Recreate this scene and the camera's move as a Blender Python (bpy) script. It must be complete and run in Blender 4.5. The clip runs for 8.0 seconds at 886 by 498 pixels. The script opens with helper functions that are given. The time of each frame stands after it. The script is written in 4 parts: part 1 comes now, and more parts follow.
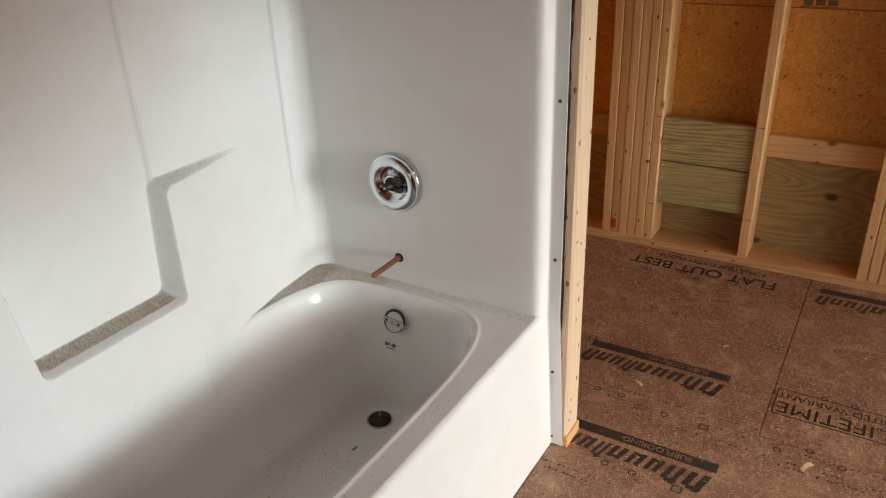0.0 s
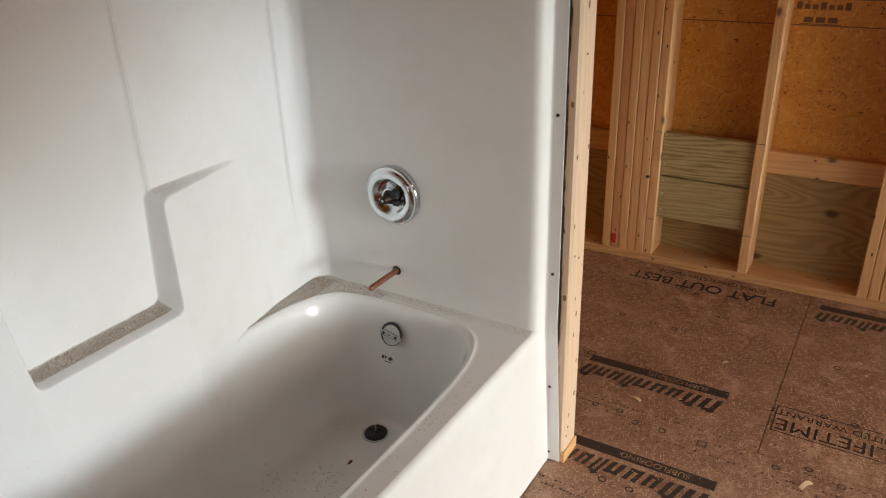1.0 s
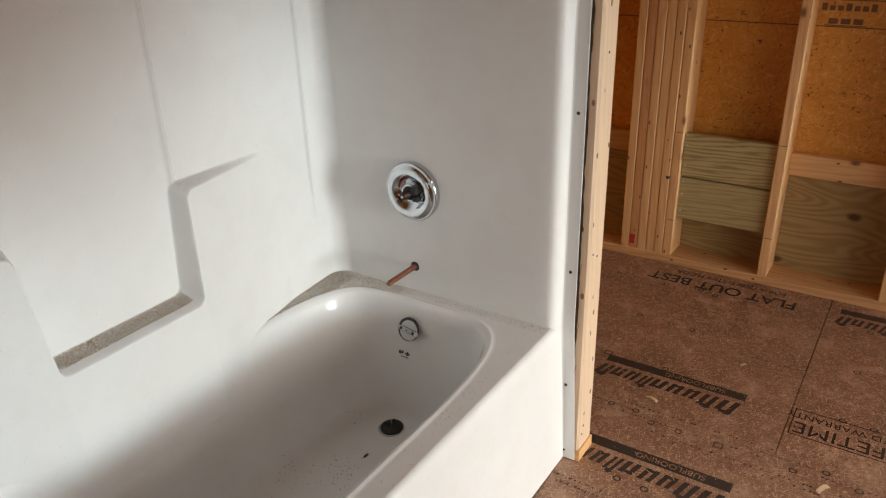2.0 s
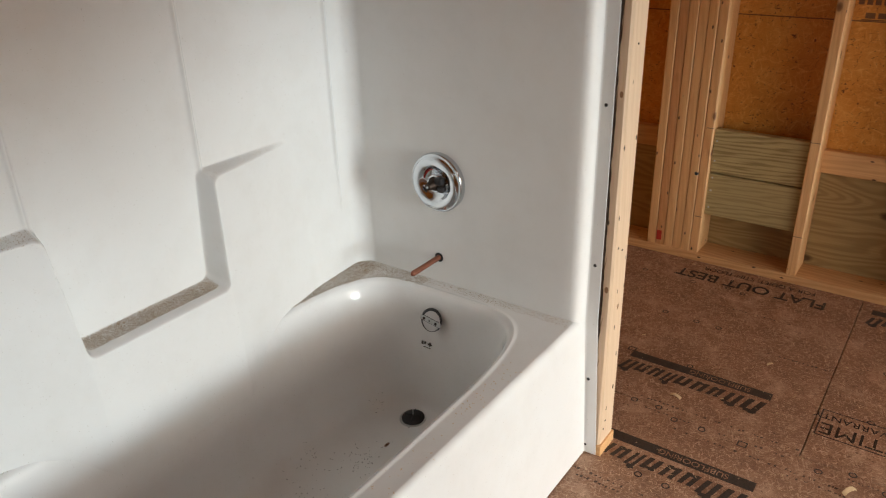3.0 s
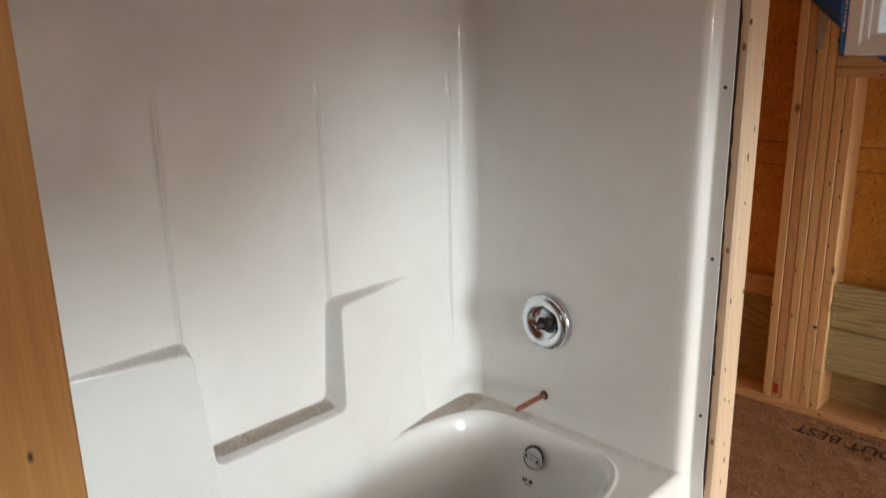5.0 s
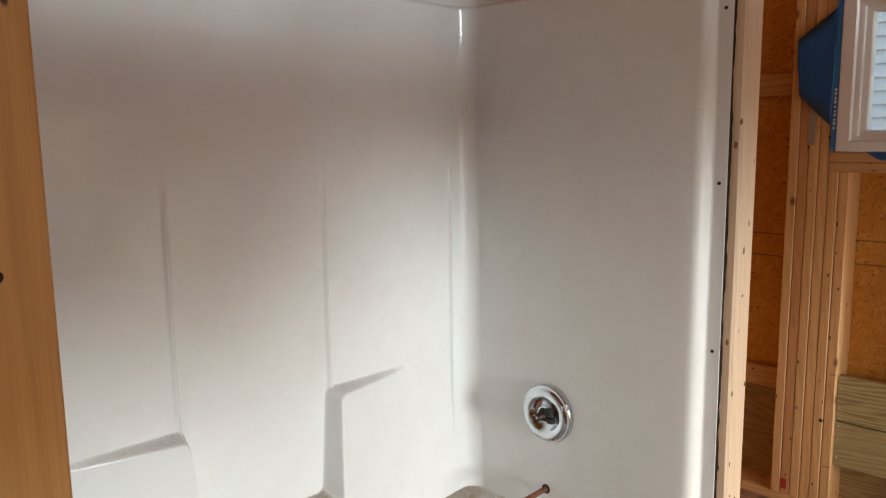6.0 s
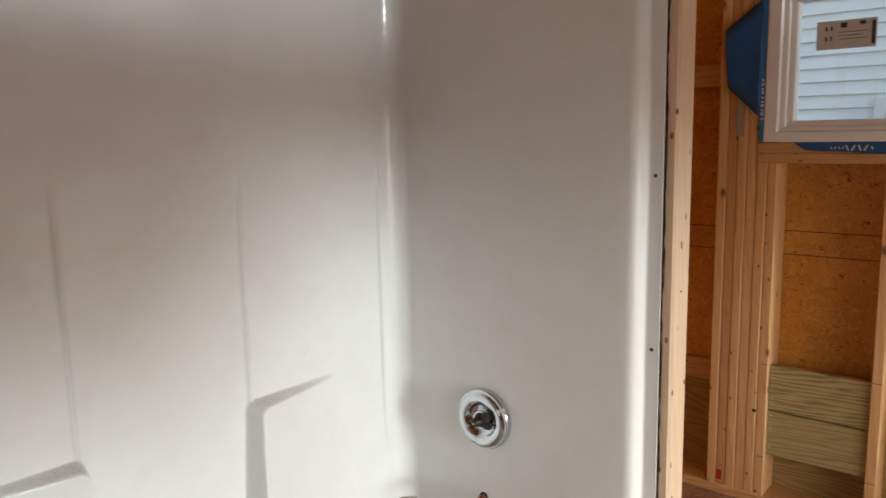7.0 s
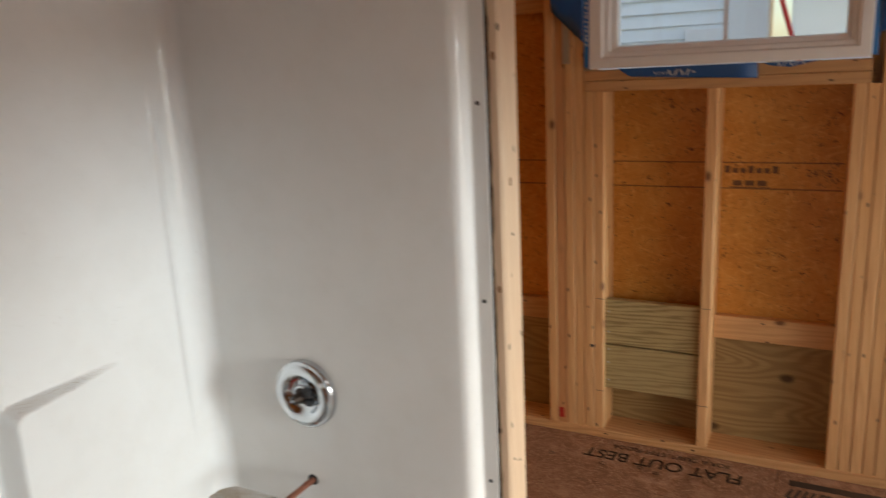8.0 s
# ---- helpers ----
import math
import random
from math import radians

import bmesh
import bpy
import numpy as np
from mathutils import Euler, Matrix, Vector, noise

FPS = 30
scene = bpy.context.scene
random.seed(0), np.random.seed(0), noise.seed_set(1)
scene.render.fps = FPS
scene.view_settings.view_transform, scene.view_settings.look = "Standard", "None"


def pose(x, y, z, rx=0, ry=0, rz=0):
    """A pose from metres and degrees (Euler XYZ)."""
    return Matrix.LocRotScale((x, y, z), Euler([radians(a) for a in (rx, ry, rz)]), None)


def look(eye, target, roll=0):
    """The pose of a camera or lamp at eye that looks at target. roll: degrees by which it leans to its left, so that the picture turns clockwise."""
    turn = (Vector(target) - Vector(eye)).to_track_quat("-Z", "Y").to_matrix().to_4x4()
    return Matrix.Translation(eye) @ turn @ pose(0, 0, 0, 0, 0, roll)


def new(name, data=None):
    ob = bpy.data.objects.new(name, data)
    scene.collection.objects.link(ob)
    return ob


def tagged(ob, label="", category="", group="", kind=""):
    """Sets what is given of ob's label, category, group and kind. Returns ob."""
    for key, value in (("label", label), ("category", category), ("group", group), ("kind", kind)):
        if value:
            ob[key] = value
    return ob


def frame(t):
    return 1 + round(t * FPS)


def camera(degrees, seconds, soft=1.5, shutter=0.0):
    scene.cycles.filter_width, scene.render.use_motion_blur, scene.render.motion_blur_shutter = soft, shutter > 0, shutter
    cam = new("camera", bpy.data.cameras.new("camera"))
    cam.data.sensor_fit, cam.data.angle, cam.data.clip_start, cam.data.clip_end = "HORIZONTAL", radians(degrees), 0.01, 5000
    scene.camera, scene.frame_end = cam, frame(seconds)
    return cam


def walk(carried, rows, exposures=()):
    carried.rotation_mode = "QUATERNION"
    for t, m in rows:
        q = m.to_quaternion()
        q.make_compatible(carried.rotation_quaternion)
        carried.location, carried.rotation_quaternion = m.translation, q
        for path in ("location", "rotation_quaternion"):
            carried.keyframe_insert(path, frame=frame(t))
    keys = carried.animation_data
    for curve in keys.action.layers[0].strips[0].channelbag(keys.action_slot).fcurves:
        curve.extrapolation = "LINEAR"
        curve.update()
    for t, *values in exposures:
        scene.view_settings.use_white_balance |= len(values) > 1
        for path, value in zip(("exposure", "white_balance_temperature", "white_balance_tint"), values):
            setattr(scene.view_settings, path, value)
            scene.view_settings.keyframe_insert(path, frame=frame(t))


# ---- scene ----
cam = camera(61.4, 8.0, soft=1.2, shutter=0.5)

PATH = [
    (0, (1.514, -1.564, 1.491), (0.552, -0.048, 0.612), -2.4),
    (0.5, (1.522, -1.558, 1.491), (0.565, -0.028, 0.628), -2.1),
    (1, (1.525, -1.555, 1.487), (0.549, -0.028, 0.642), -2.0),
    (1.5, (1.527, -1.564, 1.486), (0.531, -0.047, 0.646), -1.8),
    (3, (1.536, -1.57, 1.471), (0.466, -0.111, 0.618), -1.6),
    (3.5, (1.537, -1.576, 1.469), (0.424, -0.142, 0.63), -1.3),
    (4, (1.55, -1.6, 1.475), (0.36, -0.2, 0.684), -1.3),
    (4.5, (1.575, -1.634, 1.489), (0.296, -0.262, 0.794), -1.2),
    (5, (1.608, -1.649, 1.53), (0.24, -0.285, 1.011), -1.2),
    (5.2, (1.617, -1.655, 1.537), (0.226, -0.294, 1.078), -1.3),
    (6.3, (1.626, -1.662, 1.544), (0.234, -0.25, 1.281), -0.9),
    (6.5, (1.618, -1.646, 1.541), (0.248, -0.213, 1.276), -0.9),
    (7, (1.558, -1.569, 1.538), (0.286, -0.057, 1.229), -1.2),
    (7.5, (1.476, -1.449, 1.525), (0.351, 0.160, 1.141), -1.9),
    (8, (1.469, -1.316, 1.495), (0.553, 0.402, 1.032), -2.8),
]
walk(cam, [(t, look(eye, target, roll)) for t, eye, target, roll in PATH], ((0.0, 0.37, 7250, 10), (4.5, 0.38, 7250, 10), (6.5, 0.57, 7250, 10), (8.0, 0.48, 7250, 10)))

# ---- light ----
world = bpy.data.worlds.new("world")
scene.world = world
world.use_nodes = True
wn, wl = world.node_tree.nodes, world.node_tree.links
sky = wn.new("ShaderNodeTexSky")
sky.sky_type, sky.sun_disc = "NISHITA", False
# sky's sun set above the lamp's 6 degrees, to brighten the outdoors
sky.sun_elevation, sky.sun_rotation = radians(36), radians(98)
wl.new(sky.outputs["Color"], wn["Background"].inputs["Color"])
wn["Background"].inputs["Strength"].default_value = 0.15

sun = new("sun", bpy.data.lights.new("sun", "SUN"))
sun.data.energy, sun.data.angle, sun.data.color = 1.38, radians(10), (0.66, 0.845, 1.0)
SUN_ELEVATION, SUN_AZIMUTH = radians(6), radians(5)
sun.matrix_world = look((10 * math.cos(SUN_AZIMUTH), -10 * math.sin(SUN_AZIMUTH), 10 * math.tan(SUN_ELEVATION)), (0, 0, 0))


def area_lamp(name, eye, target, w, h, watts, colour):
    lamp = new(name, bpy.data.lights.new(name, "AREA"))
    lamp.data.shape, lamp.data.size, lamp.data.size_y = "RECTANGLE", w, h
    lamp.data.energy, lamp.data.color = watts, colour
    lamp.matrix_world = look(eye, target)
    return lamp


# lamps for sky light in unseen openings (east wall, clerestory, rear window), mostly fill
area_lamp("door_daylight", (3.34, -1.35, 0.80), (0, -1.15, 0.35), 0.7, 1.0, 1.6, (1.0, 0.95, 0.88))
# added fill for far wall and floor, spread narrowed against reflections in the tub
side = area_lamp("side_daylight", (3.34, 0.70, 0.90), (0.9, 1.7, 1.15), 1.15, 0.8, 3.0, (1.0, 0.96, 0.90))
front = area_lamp("front_daylight", (3.34, -0.38, 0.8), (1.25, 0.0, -0.2), 0.9, 1.2, 5.6, (1.0, 0.95, 0.88))
front.data.spread = radians(80)
side.data.spread = radians(104)
# added strip lamp, mirrored as the pale band high on the back wall
area_lamp("clerestory_daylight", (3.34, 0.2, 2.44), (0, 0.2, 2.2), 2.3, 0.36, 1.4, (1.0, 0.93, 0.84))
# added warm fill for the valve end wall and the far room
area_lamp("rear_daylight", (1.6, -3.74, 1.45), (1.6, 0, 1.45), 1.1, 1.1, 3.8, (1.0, 0.90, 0.77))


# ---- materials ----
class Nodes:
    def __init__(self, name):
        self.m = bpy.data.materials.new(name)
        self.m.use_nodes = True
        self.t = self.m.node_tree
        self.b = self.t.nodes["Principled BSDF"]

    def n(self, kind, **inputs):
        node = self.t.nodes.new(kind)
        for k, v in inputs.items():
            self.put(node, k.replace("_", " "), v)
        return node

    def put(self, node, key, v):
        sock = node.inputs[key]
        if isinstance(v, bpy.types.NodeSocket):
            self.t.links.new(v, sock)
        else:
            sock.default_value = v

    def mapped(self, scale, coord="Object", shift=True, turn=0.0):
        tc = self.n("ShaderNodeTexCoord")
        mp = self.n("ShaderNodeMapping")
        self.put(mp, "Vector", tc.outputs[coord])
        mp.inputs["Scale"].default_value = scale
        mp.inputs["Rotation"].default_value = (turn, turn, turn)
        if shift:
            info = self.n("ShaderNodeObjectInfo")
            mul = self.n("ShaderNodeMath")
            mul.operation = "MULTIPLY"
            self.put(mul, 0, info.outputs["Random"])
            mul.inputs[1].default_value = 37.0
            self.put(mp, "Location", mul.outputs[0])
        return mp.outputs["Vector"]

    def noise(self, vec, scale, detail=4.0, rough=0.55, distort=0.0):
        node = self.n("ShaderNodeTexNoise", Vector=vec, Scale=scale, Detail=detail, Roughness=rough, Distortion=distort)
        return node.outputs["Fac"]

    def voronoi(self, vec, scale, feature="F1"):
        node = self.n("ShaderNodeTexVoronoi", Vector=vec, Scale=scale)
        node.feature = feature
        return node

    def ramp(self, fac, *stops):
        node = self.n("ShaderNodeValToRGB", Fac=fac)
        e = node.color_ramp.elements
        while len(e) < len(stops):
            e.new(0.5)
        for el, (p, c) in zip(e, stops):
            el.position = p
            el.color = (*c, 1) if len(c) == 3 else (c[0], c[0], c[0], 1)
        return node.outputs["Color"]

    def mix(self, fac, a, b, blend="MIX"):
        node = self.n("ShaderNodeMix")
        node.data_type, node.blend_type = "RGBA", blend
        for i, v in ((0, fac), (6, a), (7, b)):
            if isinstance(v, bpy.types.NodeSocket):
                self.t.links.new(v, node.inputs[i])
            else:
                node.inputs[i].default_value = v if i == 0 else (*v, 1)
        return node.outputs[2]

    def bump(self, height, strength, dist=0.002, under=None):
        node = self.n("ShaderNodeBump", Height=height, Strength=strength, Distance=dist)
        if under is not None:
            self.put(node, "Normal", under)
        return node.outputs["Normal"]

    def done(self, **inputs):
        for k, v in inputs.items():
            key = k.replace("_", " ")
            if isinstance(v, tuple) and len(v) == 3:
                v = (*v, 1)
            self.put(self.b, key, v)
        return self.m


def plain(name, colour, rough=0.5, metal=0.0, spread=0.12, scale=40.0, bumpy=0.0):
    k = Nodes(name)
    vec = k.mapped((1, 1, 1))
    f = k.noise(vec, scale, 5)
    g = k.noise(vec, scale * 0.12, 3)
    lo = tuple(c * (1 - spread) for c in colour)
    hi = tuple(min(1, c * (1 + spread)) for c in colour)
    c = k.mix(g, k.ramp(f, (0.3, lo), (0.7, hi)), colour)
    args = dict(Base_Color=c, Roughness=k.ramp(g, (0.3, (max(0.02, rough * 0.85),)), (0.7, (min(1, rough * 1.15),))), Metallic=metal)
    if bumpy:
        args["Normal"] = k.bump(f, bumpy)
    return k.done(**args)


def gelcoat_material():
    k = Nodes("gelcoat")
    vec = k.mapped((1, 1, 1), shift=False)
    big = k.noise(vec, 2.2, 3)
    haze = k.noise(vec, 9.0, 6, 0.65)
    speck = k.noise(vec, 240.0, 2)
    grime = k.ramp(haze, (0.45, (0.0,)), (0.8, (1.0,)))
    c = k.mix(grime, (0.79, 0.787, 0.775), (0.75, 0.74, 0.72))
    c = k.mix(k.ramp(speck, (0.70, (0.0,)), (0.74, (0.5,))), c, (0.45, 0.40, 0.34))
    rough = k.ramp(haze, (0.3, (0.09,)), (0.75, (0.15,)))
    wave = k.bump(big, 0.5, 0.006)
    fine = k.bump(k.noise(vec, 28.0, 2), 0.05, 0.001, wave)
    return k.done(Base_Color=c, Roughness=rough, Normal=fine, IOR=1.42)


def lumber_material(name, light, dark, ring, knots=True, contrast=1.0, bands=26.0):
    """Sawn softwood; the grain runs along the piece's own z."""
    k = Nodes(name)
    vec = k.mapped((1, 1, 0.07))
    warp = k.noise(vec, 9.0, 3, 0.5, 0.4)
    w = k.n("ShaderNodeTexWave", Vector=vec, Scale=bands, Distortion=9.0, Detail=3.0)
    w.inputs["Detail Scale"].default_value = 1.2
    w.wave_type, w.bands_direction = "BANDS", "DIAGONAL"
    grain = k.ramp(w.outputs["Fac"], (0.15, light), (0.62, tuple(a * 0.6 + b * 0.4 for a, b in zip(light, dark))), (0.95, dark))
    fine = k.noise(k.mapped((1, 1, 0.02)), 260.0, 3)
    c = k.mix(0.5 * contrast, light, grain)
    c = k.mix(k.ramp(fine, (0.35, (0.0,)), (0.8, (0.45,))), c, dark)
    c = k.mix(k.ramp(warp, (0.42, (0.0,)), (0.75, (0.6,))), c, ring)
    info = k.n("ShaderNodeObjectInfo")
    c = k.mix(k.ramp(info.outputs["Random"], (0.0, (0.0,)), (1.0, (0.4,))), c, tuple(a * 0.72 for a in light))
    if knots:
        kv = k.voronoi(k.mapped((1, 1, 0.6)), 9.0)
        spot = k.ramp(kv.outputs["Distance"], (0.03, (1.0,)), (0.075, (0.8,)), (0.10, (0.25,)), (0.17, (0.0,)))
        c = k.mix(spot, c, (0.19, 0.08, 0.03))
        nick = k.voronoi(k.mapped((1, 1, 0.45)), 26.0)
        c = k.mix(k.ramp(nick.outputs["Distance"], (0.07, (0.95,)), (0.11, (0.0,))), c, (0.05, 0.03, 0.02))
    nm = k.bump(fine, 0.25, 0.0012, k.bump(w.outputs["Fac"], 0.08, 0.001))
    return k.done(Base_Color=c, Roughness=0.62, Normal=nm)


def strand_material(name, base, pale, dark, speck, strand, rough, pale_at=0.60, speck_at=0.66, pale_mix=0.45):
    """Pressed strand board: matted fibres lying in several directions, dark specks and broad mottling."""
    k = Nodes(name)
    tc = k.n("ShaderNodeTexCoord").outputs["Object"]
    mottle = k.noise(tc, strand * 0.22, 5, 0.6, 0.6)
    broad = k.noise(tc, 2.6, 4, 0.6)
    mid = tuple(0.55 * x + 0.45 * y for x, y in zip(base, pale))
    low = tuple(0.6 * x + 0.4 * y for x, y in zip(base, dark))
    c = k.ramp(mottle, (0.30, low), (0.50, base), (0.72, mid))
    c = k.mix(k.ramp(broad, (0.40, (0.0,)), (0.72, (0.45,))), c, low)
    height = mottle
    for i, turn in enumerate((0.35, 1.25, 2.05, 2.85)):
        spun = k.n("ShaderNodeMapping", Vector=tc)
        spun.inputs["Rotation"].default_value = (0, 0, turn)
        mp = k.n("ShaderNodeMapping", Vector=spun.outputs["Vector"])
        mp.inputs["Location"].default_value = (3.1 * i, 1.7 * i, 0.6 * i)
        mp.inputs["Scale"].default_value = (strand, strand * 5.5, strand)
        f = k.noise(mp.outputs["Vector"], 1.0, 4, 0.6, 0.15)
        c = k.mix(k.ramp(f, (pale_at, (0.0,)), (pale_at + 0.12, (pale_mix,))), c, pale)
        c = k.mix(k.ramp(f, (0.27, (0.85,)), (0.38, (0.0,))), c, dark)
        height = k.mix(0.5, height, f)
    tone = k.n("ShaderNodeMapping", Vector=tc)
    tone.inputs["Scale"].default_value = (strand * 2.1, strand * 2.7, strand)
    bits = k.noise(tone.outputs["Vector"], 1.0, 5, 0.65, 1.4)
    c = k.mix(k.ramp(bits, (speck_at, (0.0,)), (speck_at + 0.035, (0.92,))), c, speck)
    fine = k.noise(tc, strand * 14, 4, 0.7)
    c = k.mix(k.ramp(fine, (0.45, (0.0,)), (0.75, (0.40,))), c, dark)
    nm = k.bump(height, 0.35, 0.0015, k.bump(fine, 0.3, 0.001))
    return k.done(Base_Color=c, Roughness=k.ramp(broad, (0.3, (rough * 0.85,)), (0.7, (min(1.0, rough * 1.2),))), Normal=nm)


def plywood_material(name, light, dark):
    """Rotary-cut veneer with broad flame figure along the sheet's x."""
    k = Nodes(name)
    field = k.noise(k.mapped((0.55, 2.6, 2.6)), 1.5, 2.0, 0.45)
    many = k.n("ShaderNodeMath")
    many.operation = "MULTIPLY"
    k.put(many, 0, field)
    many.inputs[1].default_value = 190.0
    wave = k.n("ShaderNodeMath")
    wave.operation = "SINE"
    k.put(wave, 0, many.outputs[0])
    half = k.n("ShaderNodeMath")
    half.operation = "MULTIPLY_ADD"
    k.put(half, 0, wave.outputs[0])
    half.inputs[1].default_value, half.inputs[2].default_value = 0.5, 0.5
    fine = k.noise(k.mapped((6, 160, 160)), 1.0, 4)
    c = k.mix(0.6, light, k.ramp(half.outputs[0], (0.2, light), (0.85, dark)))
    c = k.mix(k.ramp(fine, (0.3, (0.0,)), (0.8, (0.6,))), c, dark)
    kv = k.voronoi(k.mapped((1, 1.6, 1)), 4.0)
    c = k.mix(k.ramp(kv.outputs["Distance"], (0.06, (0.9,)), (0.14, (0.0,))), c, (0.06, 0.03, 0.012))
    return k.done(Base_Color=c, Roughness=0.65, Normal=k.bump(half.outputs[0], 0.1, 0.001))


def chrome_material():
    k = Nodes("chrome")
    f = k.noise(k.mapped((1, 1, 1)), 60.0, 4)
    return k.done(Base_Color=(0.60, 0.63, 0.66), Metallic=1.0, Roughness=k.ramp(f, (0.4, (0.05,)), (0.8, (0.16,))))


def glass_material():
    k = Nodes("window_glass")
    return k.done(Base_Color=(0.96, 1.0, 0.99), Roughness=0.0, IOR=1.45, Transmission_Weight=1.0)


GEL = gelcoat_material()
STUD = lumber_material("sawn_spruce", (0.78, 0.47, 0.225), (0.52, 0.245, 0.09), (0.68, 0.36, 0.145), contrast=0.8)
PALE = lumber_material("pale_spruce", (0.80, 0.60, 0.42), (0.60, 0.38, 0.22), (0.72, 0.49, 0.31), contrast=0.6)
PLATE = lumber_material("sawn_pine", (0.66, 0.39, 0.185), (0.43, 0.205, 0.08), (0.54, 0.28, 0.11))
OAKY = lumber_material("amber_pine", (0.74, 0.40, 0.135), (0.54, 0.25, 0.07), (0.64, 0.32, 0.095), contrast=0.6)
TREATED = lumber_material("treated_pine", (0.50, 0.40, 0.20), (0.25, 0.18, 0.075), (0.43, 0.33, 0.15), knots=False, contrast=1.8, bands=36.0)
OSB = strand_material("oriented_strand_board", (0.64, 0.265, 0.045), (0.82, 0.44, 0.12), (0.38, 0.125, 0.018), (0.09, 0.03, 0.009), 19.0, 0.5, 0.57, 0.612, 0.55)
DECK = strand_material("subfloor_board", (0.31, 0.162, 0.096), (0.68, 0.46, 0.32), (0.10, 0.047, 0.028), (0.05, 0.024, 0.015), 44.0, 0.72, 0.575, 0.64, 0.75)
PLY = plywood_material("treated_plywood", (0.42, 0.285, 0.125), (0.24, 0.145, 0.055))
RED_STUD = lumber_material("reddish_fir", (0.68, 0.36, 0.165), (0.46, 0.19, 0.07), (0.58, 0.27, 0.105), contrast=1.2, bands=40.0)
CHROME = chrome_material()
GLASS = glass_material()
COPPER = plain("copper", (0.36, 0.15, 0.10), 0.5, 1.0, 0.3, 60)
BLACK = plain("black_rubber", (0.018, 0.018, 0.02), 0.5, 0.0, 0.3, 80)
SCREW = plain("dark_screw", (0.05, 0.045, 0.045), 0.4, 0.8, 0.2, 200)
BRASS = plain("brown_brass", (0.05, 0.034, 0.025), 0.5, 0.6, 0.3, 90)
STEEL = plain("galvanised_steel", (0.50, 0.52, 0.52), 0.45, 0.9, 0.2, 60)
VINYL = plain("white_vinyl", (0.80, 0.80, 0.80), 0.4, 0.0, 0.03, 30)
BLUE = plain("blue_membrane", (0.012, 0.085, 0.27), 0.42, 0.0, 0.15, 12, 0.3)
BLUE_LIGHT = plain("blue_edge", (0.03, 0.20, 0.55), 0.45, 0.0, 0.1, 30)
WHITE_INK = plain("white_ink", (0.65, 0.70, 0.75), 0.6, 0.0, 0.1, 90)
INK = plain("black_ink", (0.046, 0.034, 0.028), 0.6, 0.0, 0.8, 240)
FADED = plain("faded_ink", (0.15, 0.065, 0.025), 0.6, 0.0, 0.7, 200)
WORN = plain("worn_ink", (0.085, 0.05, 0.034), 0.7, 0.0, 0.6, 200)
RED_INK = plain("red_ink", (0.45, 0.03, 0.02), 0.6, 0.0, 0.3, 60)
LABEL = plain("grey_label", (0.55, 0.55, 0.55), 0.6, 0.0, 0.08, 30)
SIDING = plain("pale_siding", (0.86, 0.89, 0.90), 0.55, 0.0, 0.05, 3)
TRIM = plain("white_trim", (0.80, 0.80, 0.80), 0.5, 0.0, 0.05, 4)
RED = plain("red_paint", (0.55, 0.03, 0.025), 0.45, 0.0, 0.1, 10)
GRASS = plain("bare_ground", (0.36, 0.31, 0.25), 0.9, 0.0, 0.35, 3, 0.5)
SAWDUST = plain("sawdust", (0.33, 0.225, 0.12), 0.9, 0.0, 0.4, 300)
GRIT = plain("dark_grit", (0.03, 0.022, 0.015), 0.9, 0.0, 0.4, 300)
BARK = plain("bark", (0.045, 0.025, 0.014), 0.9, 0.0, 0.6, 60, 0.6)
BRANCH = plain("knot_wood", (0.27, 0.13, 0.06), 0.6, 0.0, 0.5, 90)
CHIP = plain("wood_chip", (0.62, 0.46, 0.28), 0.8, 0.0, 0.2, 200)


# ---- building helpers ----
def thing(name, label="", category="", group="", kind="", at=None):
    return tagged(new(name), label, category, group, kind) if at is None else _placed(name, label, category, group, kind, at)


def _placed(name, label, category, group, kind, at):
    ob = tagged(new(name), label, category, group, kind)
    ob.matrix_basis = at
    return ob


def part(name, bm, material, parent=None, label="", smooth=False):
    data = bm
    if isinstance(bm, bmesh.types.BMesh):
        data = bpy.data.meshes.new(name)
        bm.to_mesh(data)
        bm.free()
    if smooth:
        data.polygons.foreach_set("use_smooth", [True] * len(data.polygons))
    if material is not None and not data.materials:
        data.materials.append(material)
    ob = new(name, data)
    ob.parent = parent
    return tagged(ob, label)


def surface(points, closed_u=False):
    """A bmesh over rows of points."""
    bm = bmesh.new()
    rows = [[bm.verts.new(p) for p in row] for row in points]
    for a, b in zip(rows, rows[1:]):
        n = len(a)
        for i in range(n if closed_u else n - 1):
            j = (i + 1) % n
            bm.faces.new((a[i], a[j], b[j], b[i]))
    return bm


def facing(bm, towards):
    """Turns the faces of an open sheet so that most of them look along towards."""
    bm.normal_update()
    t = Vector(towards)
    if sum(f.normal.dot(t) * f.calc_area() for f in bm.faces) < 0:
        bmesh.ops.reverse_faces(bm, faces=bm.faces[:])
    return bm


def slab(x0, y0, z0, x1, y1, z1, bevel=0.0):
    bm = bmesh.new()
    bmesh.ops.create_cube(bm, size=1)
    for v in bm.verts:
        v.co = Vector(((x0 + x1) / 2 + v.co.x * (x1 - x0), (y0 + y1) / 2 + v.co.y * (y1 - y0), (z0 + z1) / 2 + v.co.z * (z1 - z0)))
    if bevel:
        bmesh.ops.bevel(bm, geom=bm.edges[:], offset=bevel, segments=1, affect="EDGES")
    return bm


